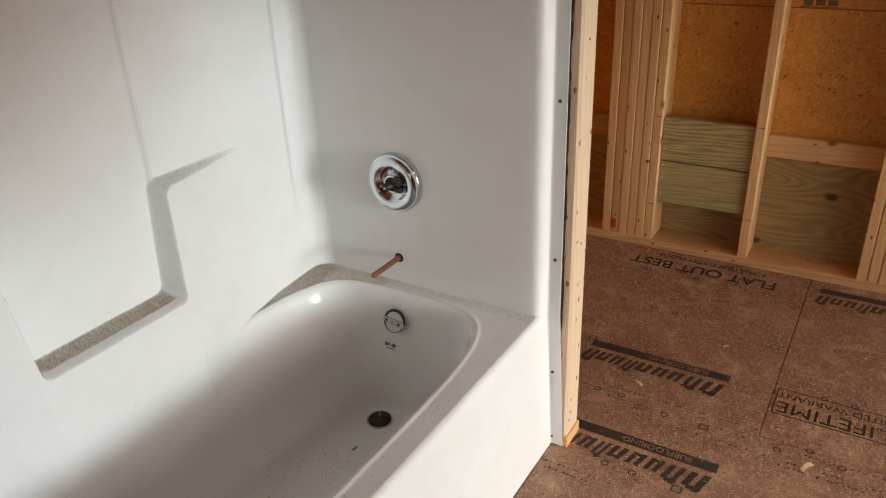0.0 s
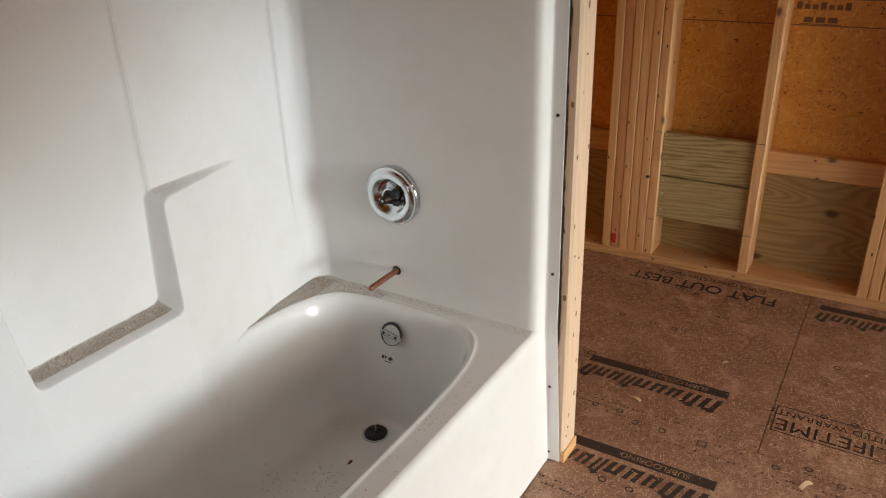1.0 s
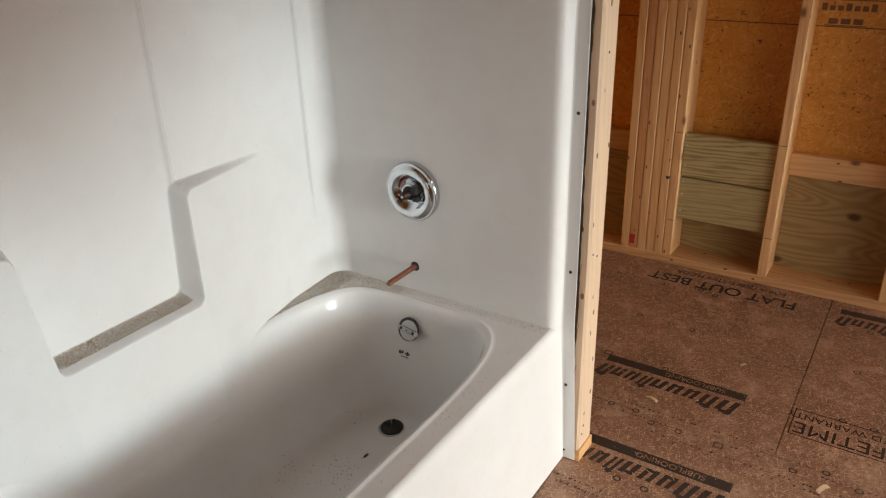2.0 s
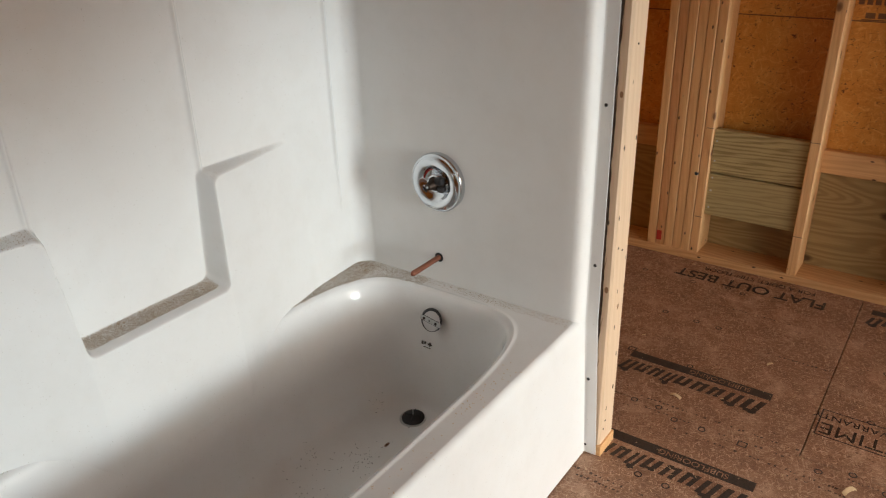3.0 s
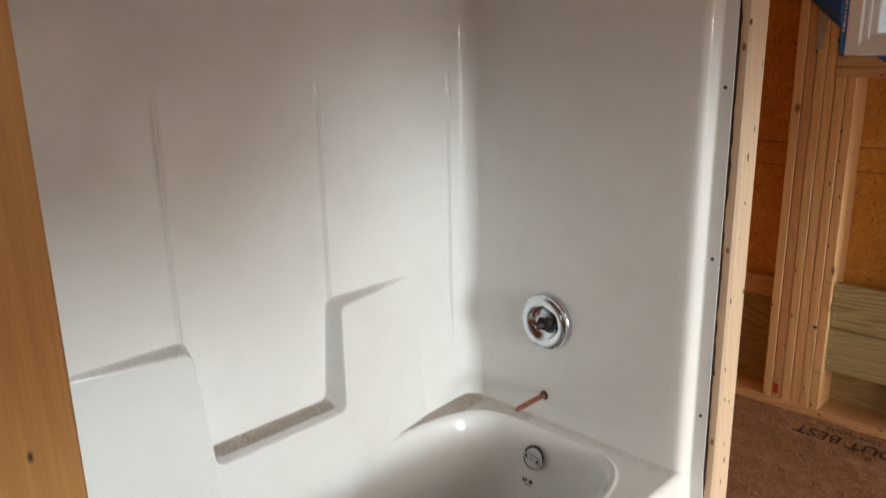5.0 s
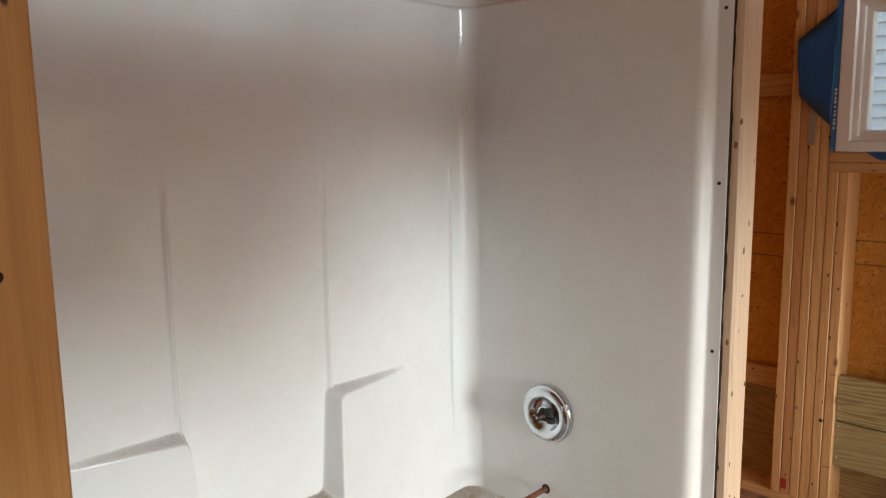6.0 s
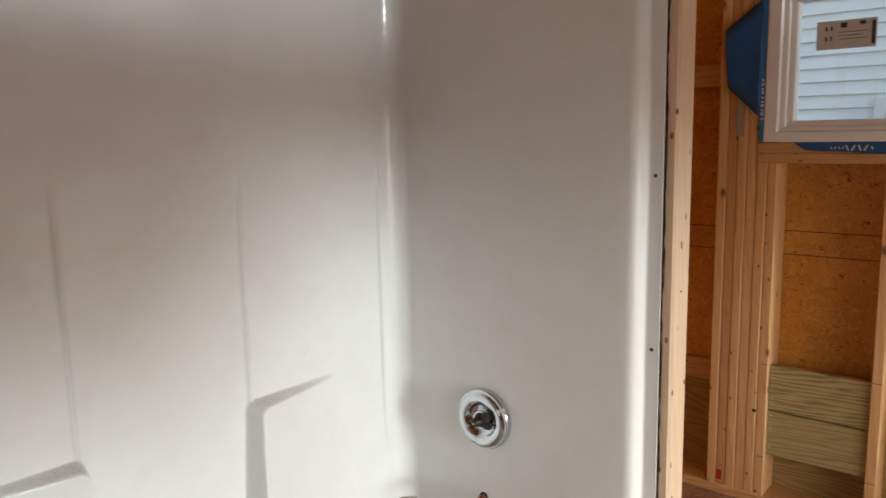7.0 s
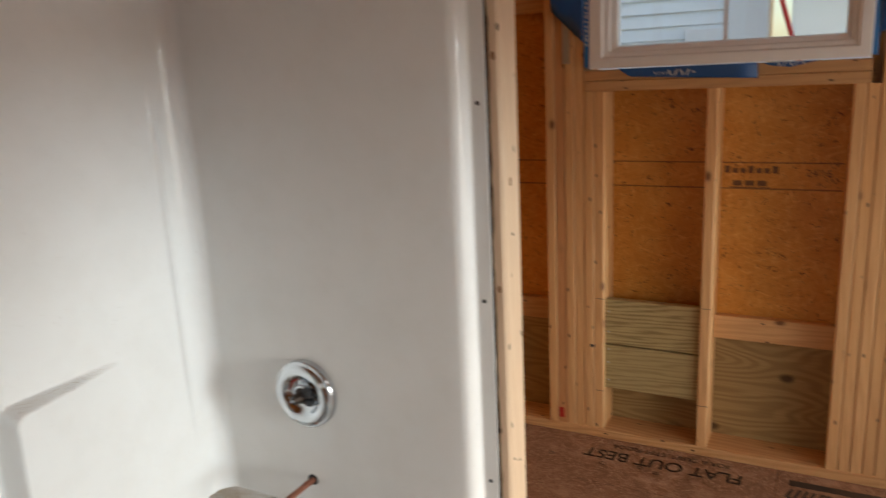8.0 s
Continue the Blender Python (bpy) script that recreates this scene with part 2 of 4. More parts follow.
def lathe(profile, n=48):
    """Turned about z from (radius, height) pairs."""
    rows = [[(r * math.cos(2 * math.pi * i / n), r * math.sin(2 * math.pi * i / n), h) for i in range(n)] for r, h in profile]
    bm = surface(rows, True)
    bmesh.ops.remove_doubles(bm, verts=bm.verts[:], dist=1e-5)
    bmesh.ops.recalc_face_normals(bm, faces=bm.faces[:])
    return bm


def lumber_mesh(a, b, length, eased=0.003):
    """A board a x b in section, standing on its end, with eased long edges."""
    e = eased
    sec = [(-a / 2 + e, -b / 2), (a / 2 - e, -b / 2), (a / 2, -b / 2 + e), (a / 2, b / 2 - e), (a / 2 - e, b / 2), (-a / 2 + e, b / 2), (-a / 2, b / 2 - e), (-a / 2, -b / 2 + e)]
    bm = surface([[(x, y, z) for x, y in sec] for z in (0, length)], True)
    bm.verts.ensure_lookup_table()
    bm.faces.new([bm.verts[i] for i in range(7, -1, -1)])
    bm.faces.new([bm.verts[i] for i in range(8, 16)])
    bmesh.ops.recalc_face_normals(bm, faces=bm.faces[:])
    data = bpy.data.meshes.new("lumber")
    bm.to_mesh(data)
    bm.free()
    return data


BOARDS = {}


def board(name, x0, y0, z0, x1, y1, z1, parent, material, axis="z", label="", lean=0.0):
    """A sawn board filling the given box, its grain along axis."""
    d = {"x": x1 - x0, "y": y1 - y0, "z": z1 - z0}
    a, b = {"z": ("x", "y"), "x": ("z", "y"), "y": ("x", "z")}[axis]
    key = (round(d[a], 4), round(d[b], 4), round(d[axis], 4), material.name)
    if key not in BOARDS:
        BOARDS[key] = lumber_mesh(d[a], d[b], d[axis])
        BOARDS[key].materials.append(material)
    ob = part(name, BOARDS[key], None, parent, label)
    cx, cy, cz = (x0 + x1) / 2, (y0 + y1) / 2, (z0 + z1) / 2
    if axis == "z":
        ob.matrix_basis = pose(cx, cy, z0, lean * 0.3, lean, 0)
    elif axis == "x":
        ob.matrix_basis = pose(x0, cy, cz, 0, 90, 0)
    else:
        ob.matrix_basis = pose(cx, y0, cz, -90, 0, 0)
    return ob


def writing(name, body, size, at, material, parent, width=None):
    c = bpy.data.curves.new(name, "FONT")
    c.body, c.size, c.extrude = body, size, 0.0002
    c.align_x, c.align_y = "CENTER", "CENTER"
    c.materials.append(material)
    ob = new(name, c)
    ob.parent = parent
    ob.matrix_basis = at
    return ob


# ---- the tub and its surround, one moulded unit ----
DECK_Z, TOP_Z, MID, HALF = 0.445, 1.915, -0.75, 0.75
CORNER = 0.05


def ease(a, b, v):
    t = min(1.0, max(0.0, (v - a) / (b - a)))
    return t * t * (3 - 2 * t)


def upper(y, z):
    """Depth of the wall above the ledges: shallow panels between fine upright beads."""
    s = abs(y - MID)
    fade = 1 - ease(1.36, 1.50, z)
    side = 0.002 * ease(0.196, 0.206, s) * fade
    bead = 0.0055 * math.exp(-((s - 0.210) / 0.0050) ** 2) + 0.0075 * math.exp(-((s - 0.672) / 0.0055) ** 2)
    return 0.066 + side + bead * fade - 0.003 * ease(0.3, 0.62, s)


def lower(y, z):
    """Depth of the wall below the ledges: it swells towards the middle and the foot."""
    s = abs(y - MID)
    swell = 0.062 * (1 - min(1, max(0, (s - 0.19) / 0.335)))
    foot = 0.034 * min(1, max(0, (0.9 - z) / 0.455)) + 0.004 * max(0, (0.56 - z) / 0.3) ** 2
    return 0.060 + swell + foot * (1 - 0.5 * ease(0.45, 0.75, s))


def wall_depth(y, z):
    s = abs(y - MID)
    notch = 0.176 + 0.020 * min(1, max(0, (z - 0.61) / 0.28))
    below_ledge, below_shelf, beside = 0.893 - z, 0.611 - z, s - notch - 0.006
    lip = min(below_ledge, beside)
    r = 0.025
    h = max(r - abs(below_ledge - beside), 0.0) / r
    lip -= h * h * r * 0.25
    h = max(r - abs(lip - below_shelf), 0.0) / r
    inside = max(lip, below_shelf) + h * h * r * 0.25
    k = ease(-0.008, 0.008, inside)
    top = upper(y, z)
    x = top * (1 - k) + max(lower(y, z), top) * k
    return x


def lines(start, stop, step, dense=()):
    """Grid lines from start to stop, closer about the dense places."""
    out = set(np.round(np.arange(start, stop + 1e-6, step), 4).tolist()) | {stop}
    for c, w in dense:
        out |= set(np.round(np.arange(c - w, c + w, 0.002), 4).tolist())
    return sorted(v for v in out if start <= v <= stop)


unit = thing("tub_shower_unit", "glossy white moulded tub and shower surround, dusty and new", "bathtub")

ys = lines(-1.5 + CORNER, -CORNER, 0.008, [(MID - 0.2, 0.045), (MID + 0.2, 0.045), (-0.076, 0.03)])
zs = lines(0.09, TOP_Z, 0.010, [(0.893, 0.024), (0.611, 0.024)])


def wall_row(z):
    """One level line of the back wall, turning at both ends into the end walls."""
    row = []
    for i in range(14):
        a = math.pi / 2 * (1 - i / 14)
        row.append((wall_depth(-1.5 + CORNER, z) + CORNER * (1 - math.cos(a)), -1.4995 + CORNER * (1 - math.sin(a)), z))
    row += [(wall_depth(y, z), y, z) for y in ys]
    for i in range(1, 15):
        a = math.pi / 2 * i / 14
        row.append((wall_depth(-CORNER, z) + CORNER * (1 - math.cos(a)), -0.0005 - CORNER * (1 - math.sin(a)), z))
    return row


part("back_wall", facing(surface([wall_row(z) for z in zs]), (1, 0, 0)), GEL, unit, smooth=True)


def end_wall(y0, sign):
    """The flat end panel with its rounded front edge, the slanted return and the nailing flange."""
    prof = [(0.108, 0.0)] + [(x, 0.0) for x in np.linspace(0.14, 0.76, 14).tolist()]
    prof += [(0.79, 0.0005), (0.799, 0.002), (0.806, 0.005), (0.811, 0.010), (0.8145, 0.016), (0.817, 0.024), (0.8195, 0.034)]
    rows = []
    for z in lines(0.0, TOP_Z, 0.03, [(DECK_Z, 0.01)]):
        out = 0.023 * max(0.0, 1 - z / DECK_Z)
        row = [(x + out * max(0, (x - 0.7) / 0.12), y0 + sign * y, z) for x, y in prof]
        rows.append(row)
    return facing(surface(rows), (0.3, -sign, 0))


def flange(y0, sign):
    rows = []
    for z in (0.004, DECK_Z, TOP_Z + 0.03):
        out = 0.022 * max(0.0, 1 - z / DECK_Z)
        rows.append([(x + out, y0 + sign * y, z) for x, y in ((0.8185, 0.033), (0.8215, 0.039), (0.826, 0.0405), (0.856, 0.041), (0.856, 0.044))])
    return facing(surface(rows), (0, -sign, 0))


part("end_wall", end_wall(0.0, 1), GEL, unit, smooth=True)
part("end_wall", end_wall(-1.5, -1), GEL, unit, smooth=True)
part("nailing_flange", flange(0.0, 1), GEL, unit)
part("nailing_flange", flange(-1.5, -1), GEL, unit)


def top_flange():
    """The rim rolls back and stands up as a strip round the three walls."""
    steps = [(0.0, 0.0), (-0.003, 0.006), (-0.010, 0.009), (-0.019, 0.010), (-0.022, 0.014), (-0.023, 0.042), (-0.026, 0.042)]
    rows = []
    for off, up in steps:
        row = []
        for sx, sy in ((0.817, 0.0), (0.6, 0.0), (0.3, 0.0)):
            row.append((sx, sy - off, TOP_Z + up))
        for i in range(9):
            a = math.pi / 2 + i / 8 * math.pi / 2
            row.append((0.065 + CORNER + (CORNER - off) * math.cos(a), -CORNER + (CORNER - off) * math.sin(a), TOP_Z + up))
        for y in (-0.3, -0.6, -0.9, -1.2):
            row.append((wall_depth(y, TOP_Z) + off, y, TOP_Z + up))
        for i in range(9):
            a = math.pi + i / 8 * math.pi / 2
            row.append((0.065 + CORNER + (CORNER - off) * math.cos(a), -1.5 + CORNER + (CORNER - off) * math.sin(a), TOP_Z + up))
        for sx in (0.3, 0.6, 0.817):
            row.append((sx, -1.5 + off, TOP_Z + up))
        rows.append(row)
    return surface(rows)


part("top_flange", facing(top_flange(), (1, 0, 1)), GEL, unit, smooth=True)

RIM = (0.118, 0.742, -1.445, -0.055)
FLOOR_RIM = (0.215, 0.68, -1.18, -0.118)


def ring(k, z, n=5.0, grow=0.0, count=280):
    """An oval between the rim (k = 0) and the basin's floor (k = 1)."""
    b = [r * (1 - k) + f * k for r, f in zip(RIM, FLOOR_RIM)]
    cx, cy, ax, ay = (b[0] + b[1]) / 2, (b[2] + b[3]) / 2, (b[1] - b[0]) / 2 + grow, (b[3] - b[2]) / 2 + grow
    row = []
    for i in range(count):
        a = 2 * math.pi * i / count
        c, s = math.cos(a), math.sin(a)
        row.append((cx + ax * math.copysign(abs(c) ** (2 / n), c), cy + ay * math.copysign(abs(s) ** (2 / n), s), z))
    return row


def basin():
    rows = []
    for grow, dz in ((0.016, 0.0), (0.0075, 0.0), (0.0055, 0.0016), (0.0035, 0.0016), (0.001, -0.0005), (-0.004, -0.003), (-0.009, -0.009), (-0.013, -0.019)):
        rows.append(ring(0, DECK_Z + dz, 5.0, grow))
    for k, z in ((0.10, 0.40), (0.20, 0.345), (0.30, 0.29), (0.40, 0.235), (0.50, 0.18), (0.58, 0.140), (0.66, 0.112), (0.76, 0.090), (0.88, 0.076), (1.0, 0.069)):
        rows.append(ring(k, z, 5.0 - 1.4 * k, -0.012))
    for q in (0.8, 0.6, 0.4, 0.2, 0.02):
        last = ring(1.0, 0.0, 3.6, -0.012)
        cx, cy = 0.39, -0.30
        rows.append([(cx + (x - cx) * q, cy + (y - cy) * q, 0.069 - 0.012 * (1 - q)) for x, y, z in last])
    return facing(surface(rows, True), (0, 0, 1))


part("basin", basin(), GEL, unit, smooth=True)


def deck():
    """The flat rim round the basin, out to the walls and the apron."""
    inner = ring(0, DECK_Z, 5.0, 0.016)
    b = (0.03, 0.806, -1.5, 0.0)
    cx, cy = 0.435, -0.75
    outer = []
    for x, y, z in inner:
        dx, dy = x - cx, y - cy
        t = min(((b[1] if dx > 0 else b[0]) - cx) / dx if abs(dx) > 1e-6 else 1e9, ((b[3] if dy > 0 else b[2]) - cy) / dy if abs(dy) > 1e-6 else 1e9)
        outer.append((cx + dx * t, cy + dy * t, DECK_Z))
    return facing(surface([outer, inner], True), (0, 0, 1))


part("deck", deck(), GEL, unit)


def apron():
    prof = [(0.800, DECK_Z), (0.806, DECK_Z - 0.0005), (0.812, DECK_Z - 0.003), (0.817, DECK_Z - 0.008), (0.8195, DECK_Z - 0.015), (0.8215, 0.40)]
    prof += [(0.8215 + 0.0215 * (1 - z / 0.40) + 0.004 * math.sin(math.pi * z / 0.4), z) for z in (0.34, 0.26, 0.18, 0.10, 0.03, 0.004)]
    rows = [[(x, y, z) for x, z in prof] for y in np.linspace(-1.53, 0.032, 40).tolist()]
    return facing(surface(rows), (1, 0, 0.2))


part("apron", apron(), GEL, unit, smooth=True)


def screw_head(name, at, size=0.0042, parent=None, material=None):
    prof = [(0.0, 0.0016), (size * 0.5, 0.0014), (size, 0.0008), (size, -0.004)]
    ob = part(name, lathe(prof, 10), material or SCREW, parent, smooth=True)
    ob.matrix_basis = at
    return ob


for z in (1.83, 1.431, 1.023, 0.605, 0.255, 0.03):
    drop = 0.022 * max(0.0, 1 - z / DECK_Z)
    screw_head("screw", pose(0.838 + drop * 0.3, 0.0405, z, 90, 0, 0), 0.0045, unit)
for x, y, t in ((0.0405, -0.25, 0), (0.0405, -0.62, 0), (0.0405, -0.99, 0)):
    screw_head("screw", pose(x, y, TOP_Z + 0.03, 0, 90, 0), 0.0045, unit)
screw_head("screw", pose(0.13, 0.022, TOP_Z + 0.03, 90, 0, 0), 0.0035, unit)


# ---- valve, spout pipe, overflow, drain ----
def shower_valve():
    v = thing("shower_valve", "round chrome shower valve plate without its handle", "valve", at=pose(0.381, -0.001, 0.760, 90, 0, 0))
    R = 0.0840
    rim = [(R, 0.0), (R + 0.0005, 0.010), (R - 0.001, 0.017), (R - 0.004, 0.0205), (R - 0.0045, 0.0195), (R - 0.008, 0.024), (R - 0.013, 0.028), (R - 0.020, 0.0295), (0.056, 0.0285), (0.050, 0.026), (0.046, 0.019), (0.034, 0.0105), (0.026, 0.008)]
    part("escutcheon", lathe(rim, 72), CHROME, v, smooth=True)
    part("sleeve", lathe([(0.026, 0.006), (0.026, 0.024), (0.024, 0.026), (0.019, 0.026), (0.019, 0.010)], 40), CHROME, v, smooth=True)
    stem = part("stem", lathe([(0.0, 0.058), (0.008, 0.058), (0.0095, 0.056), (0.0095, 0.044), (0.013, 0.043), (0.013, 0.030), (0.018, 0.029), (0.018, 0.010)], 18), BRASS, v, "brown brass valve stem", True)
    part("stem_screw", lathe([(0.0, 0.0595), (0.0035, 0.0592), (0.0035, 0.056)], 10), STEEL, stem)
    part("stop_block", slab(0.010, 0.004, 0.020, 0.034, 0.024, 0.040, 0.002), BLACK, v, "black plastic stop")
    part("stop_block", slab(0.016, -0.018, 0.020, 0.036, -0.002, 0.037, 0.002), BLACK, v, "black plastic stop")
    arc = []
    for r in (0.0385, 0.042):
        arc.append([(r * math.cos(a), r * math.sin(a), 0.0155 + (r - 0.0385) * 0.8 + 0.0012) for a in np.linspace(radians(105), radians(170), 14).tolist()])
    part("red_mark", facing(surface(arc), (0, 0, 1)), RED_INK, v, "red temperature arc")
    for a in (200, 330):
        screw_head("screw", pose(0.043 * math.cos(radians(a)), 0.043 * math.sin(radians(a)), 0.0185), 0.0035, v, CHROME)
    return v


shower_valve()

pipe = thing("copper_pipe", "bare copper spout stub with a black disc for its hole", "pipe", at=pose(0.37, 0.01, 0.523, 90, 0, 0))
part("tube", lathe([(0.0, 0.1405), (0.005, 0.1395), (0.0072, 0.136), (0.0079, 0.131), (0.0079, 0.0)], 20), COPPER, pipe, smooth=True)
# black disc on the panel imitates the hole's darkness; nothing is cut
part("pipe_hole", lathe([(0.0, 0.0106), (0.0145, 0.0106), (0.0145, 0.009)], 24), BLACK, pipe, "black disc standing in for the dark drilled hole")

over = thing("overflow_cover", "chrome tub overflow opening with a two-screw cross bar", "overflow", at=pose(0.403, -0.0935, 0.368, 90 - 18, 0, 0))
# flat black disc gives the opening's darkness, without a real recess
part("recess", lathe([(0.0, 0.0015), (0.033, 0.0015), (0.0345, 0.0005), (0.035, -0.006)], 40), BLACK, over, "black disc standing in for the dark overflow opening", True)
plate = part("cover_plate", lathe([(0.0, 0.0052), (0.026, 0.0048), (0.0292, 0.0036), (0.030, 0.001)], 44), LABEL, over, "dull grey cover plate", True)
plate.location = (0.0035, -0.002, 0)
bar = part("cross_bar", slab(-0.034, -0.0065, 0.0058, 0.040, 0.0065, 0.0092, 0.0016), STEEL, over, "bright cross bar")
bar.matrix_basis = pose(0.001, -0.001, 0, 0, 0, -8)
# black strips along both edges stand in for dark gaps beside the bar
part("bar_gap", slab(-0.027, 0.0066, 0.0050, 0.029, 0.0082, 0.0058), BLACK, over).matrix_basis = pose(0.001, -0.001, 0, 0, 0, -8)
part("bar_gap", slab(-0.027, -0.0082, 0.0050, 0.029, -0.0066, 0.0058), BLACK, over).matrix_basis = pose(0.001, -0.001, 0, 0, 0, -8)
for x, r in ((-0.020, 0.0045), (0.022, 0.0045), (0.0, 0.0022)):
    screw_head("screw", pose(x + 0.001, -0.001 - x * 0.14, 0.0092), r, over)

stamp = thing("printed_mark", "small black maker's print on the tub wall", "print", at=pose(0.398, -0.1115, 0.288, 90 - 18, 0, 0))
for x0, x1, y0, y1 in ((-0.020, -0.012, 0.002, 0.012), (-0.010, -0.004, 0.004, 0.012), (0.002, 0.018, 0.004, 0.009), (0.007, 0.013, 0.001, 0.013), (-0.012, 0.014, -0.005, -0.003)):
    part("ink_bar", slab(x0, y0, 0.0, x1, y1, 0.0008), INK, stamp)

drain = thing("tub_drain", "dark rubber drain stopper with a raised cross rib", "drain", at=pose(0.386, -0.176, 0.062, 0, 0, 20))
part("stopper", lathe([(0.0, 0.0145), (0.022, 0.0135), (0.032, 0.0105), (0.0345, 0.007), (0.0345, 0.0)], 40), BLACK, drain, smooth=True)
part("flange_ring", lathe([(0.0345, 0.002), (0.038, 0.006), (0.041, 0.004), (0.0415, -0.004)], 40), STEEL, drain, smooth=True)
for a in (0, 90):
    rib = part("rib", slab(-0.027, -0.0012, 0.012, 0.027, 0.0012, 0.0165), BLACK, drain)
    rib.matrix_basis = pose(0, 0, 0, 0, 0, a)
part("pull_pin", slab(-0.0015, -0.0015, 0.014, 0.0015, 0.0015, 0.034), STEEL, drain)


# ---- framing round the alcove ----
def valve_wall():
    w = thing("wall_plumbing", "bare stud partition behind the valve end", kind="structure")
    y0, y1 = 0.047, 0.136
    board("bottom_plate", -0.12, y0 - 0.002, 0.0, 0.890, y1 + 0.002, 0.038, w, STUD, "x")
    post = part("stud", lumber_mesh(0.038, y1 - y0, 2.322, 0.0065), PALE, w, "pale sawn end stud with a ragged bark edge")
    post.matrix_basis = pose(0.8665, (y0 + y1) / 2, 0.038)
    for z, tall, bend in ((1.18, 0.085, 0.004), (1.01, 0.06, 0.002), (0.60, 0.035, 0.006), (0.42, 0.04, 0.007), (0.30, 0.03, 0.006), (1.45, 0.07, 0.003)):
        sliver = [[(0.8615 + bend * u - 0.0012 * (1 - u), y0 - 0.001 - 0.006 * u, z + tall * u), (0.8630 + bend * u, y0 - 0.002 - 0.006 * u, z + tall * u)] for u in (0.0, 0.35, 0.7, 1.0)]
        part("splinter", facing(surface(sliver), (0, -1, 0)), BRANCH, w)
    rng = random.Random(3)
    left, right = [], []
    for i in range(280):
        z = 0.04 + i * 0.0082
        left.append((0.853, y0 - 0.0025, z))
        right.append((0.8615 + 0.0045 * noise.noise(Vector((0, 3, z * 5))) + 0.003 * noise.noise(Vector((1, 0, z * 30))), y0 - 0.0012 - 0.001 * rng.random(), z))
    # bark, coloured dark enough to take in the shaded gap beside the flange
    part("bark_edge", facing(surface([left, right]), (0, -1, 0)), BARK, w, "dark ragged bark edge with the flange's shadow gap painted in")
    for z, y in ((0.655, 0.068), (0.64, 0.095), (1.16, 0.088), (0.085, 0.066), (0.11, 0.075)):
        screw_head("nail", pose(0.8857, y, z, 0, 90, 0), 0.003, w)
    for z, y, r in ((0.472, 0.098, 0.008), (0.205, 0.112, 0.007), (0.93, 0.125, 0.006), (1.27, 0.085, 0.009)):
        screw_head("knot", pose(0.8845, y, z, 0, 90, 0) @ Matrix.Diagonal((1.35, 0.8, 1, 1)), r, w, BARK if r < 0.008 else BRANCH)
    for z, r in ((0.54, 0.011), (1.05, 0.009), (1.52, 0.010)):
        screw_head("knot", pose(0.871, y0 + 0.0012, z, 90, 0, 0) @ Matrix.Diagonal((0.75, 1.3, 1, 1)), r, w, BRANCH)
    for x in (0.02, 0.24, 0.57):
        board("stud", x, y0 + 0.001, 0.038, x + 0.038, y1, 2.36, w, PLATE)
    board("top_plate", -0.12, y0, 2.361, 0.909, y1, 2.398, w, PLATE, "x")
    board("top_plate", -0.12, y0, 2.398, 0.909, y1, 2.436, w, PLATE, "x")
    return w


def near_wall():
    w = thing("wall_near_end", "bare stud partition at the near end of the tub", kind="structure")
    y0, y1 = -1.636, -1.547
    board("bottom_plate", -0.12, y0, 0.0, 0.935, y1, 0.038, w, OAKY, "x")
    board("stud", 0.897, y0 - 0.02, 0.038, 0.935, -1.452, 2.36, w, OAKY, label="amber planed end board with a nail")
    board("stud", 0.30, y0, 0.038, 0.338, y1, 2.36, w, PLATE)
    board("top_plate", -0.12, y0, 2.36, 0.935, y1, 2.436, w, PLATE, "x")
    screw_head("nail", pose(0.9352, -1.496, 1.435, 0, 90, 0), 0.0055, w)
    return w


valve_wall()
near_wall()

FAR, SHEATH = 1.447, 1.587


def sheet(name, x0, y0, z0, x1, y1, z1, material, parent, plane, label=""):
    """A flat board, its own xy plane laid in the wall so that its grain runs level."""
    if plane == "xz":
        bm = slab(x0, z0, -abs(y1 - y0), x1, z1, 0.0)
        ob = part(name, bm, material, parent, label)
        ob.matrix_basis = pose(0, y0, 0, 90, 0, 0)
    elif plane == "yz":
        bm = slab(y0, z0, -abs(x1 - x0), y1, z1, 0.0)
        ob = part(name, bm, material, parent, label)
        ob.matrix_basis = pose(x1, 0, 0, 90, 0, 90)
    else:
        ob = part(name, slab(x0, y0, z0, x1, y1, z1), material, parent, label)
    return ob


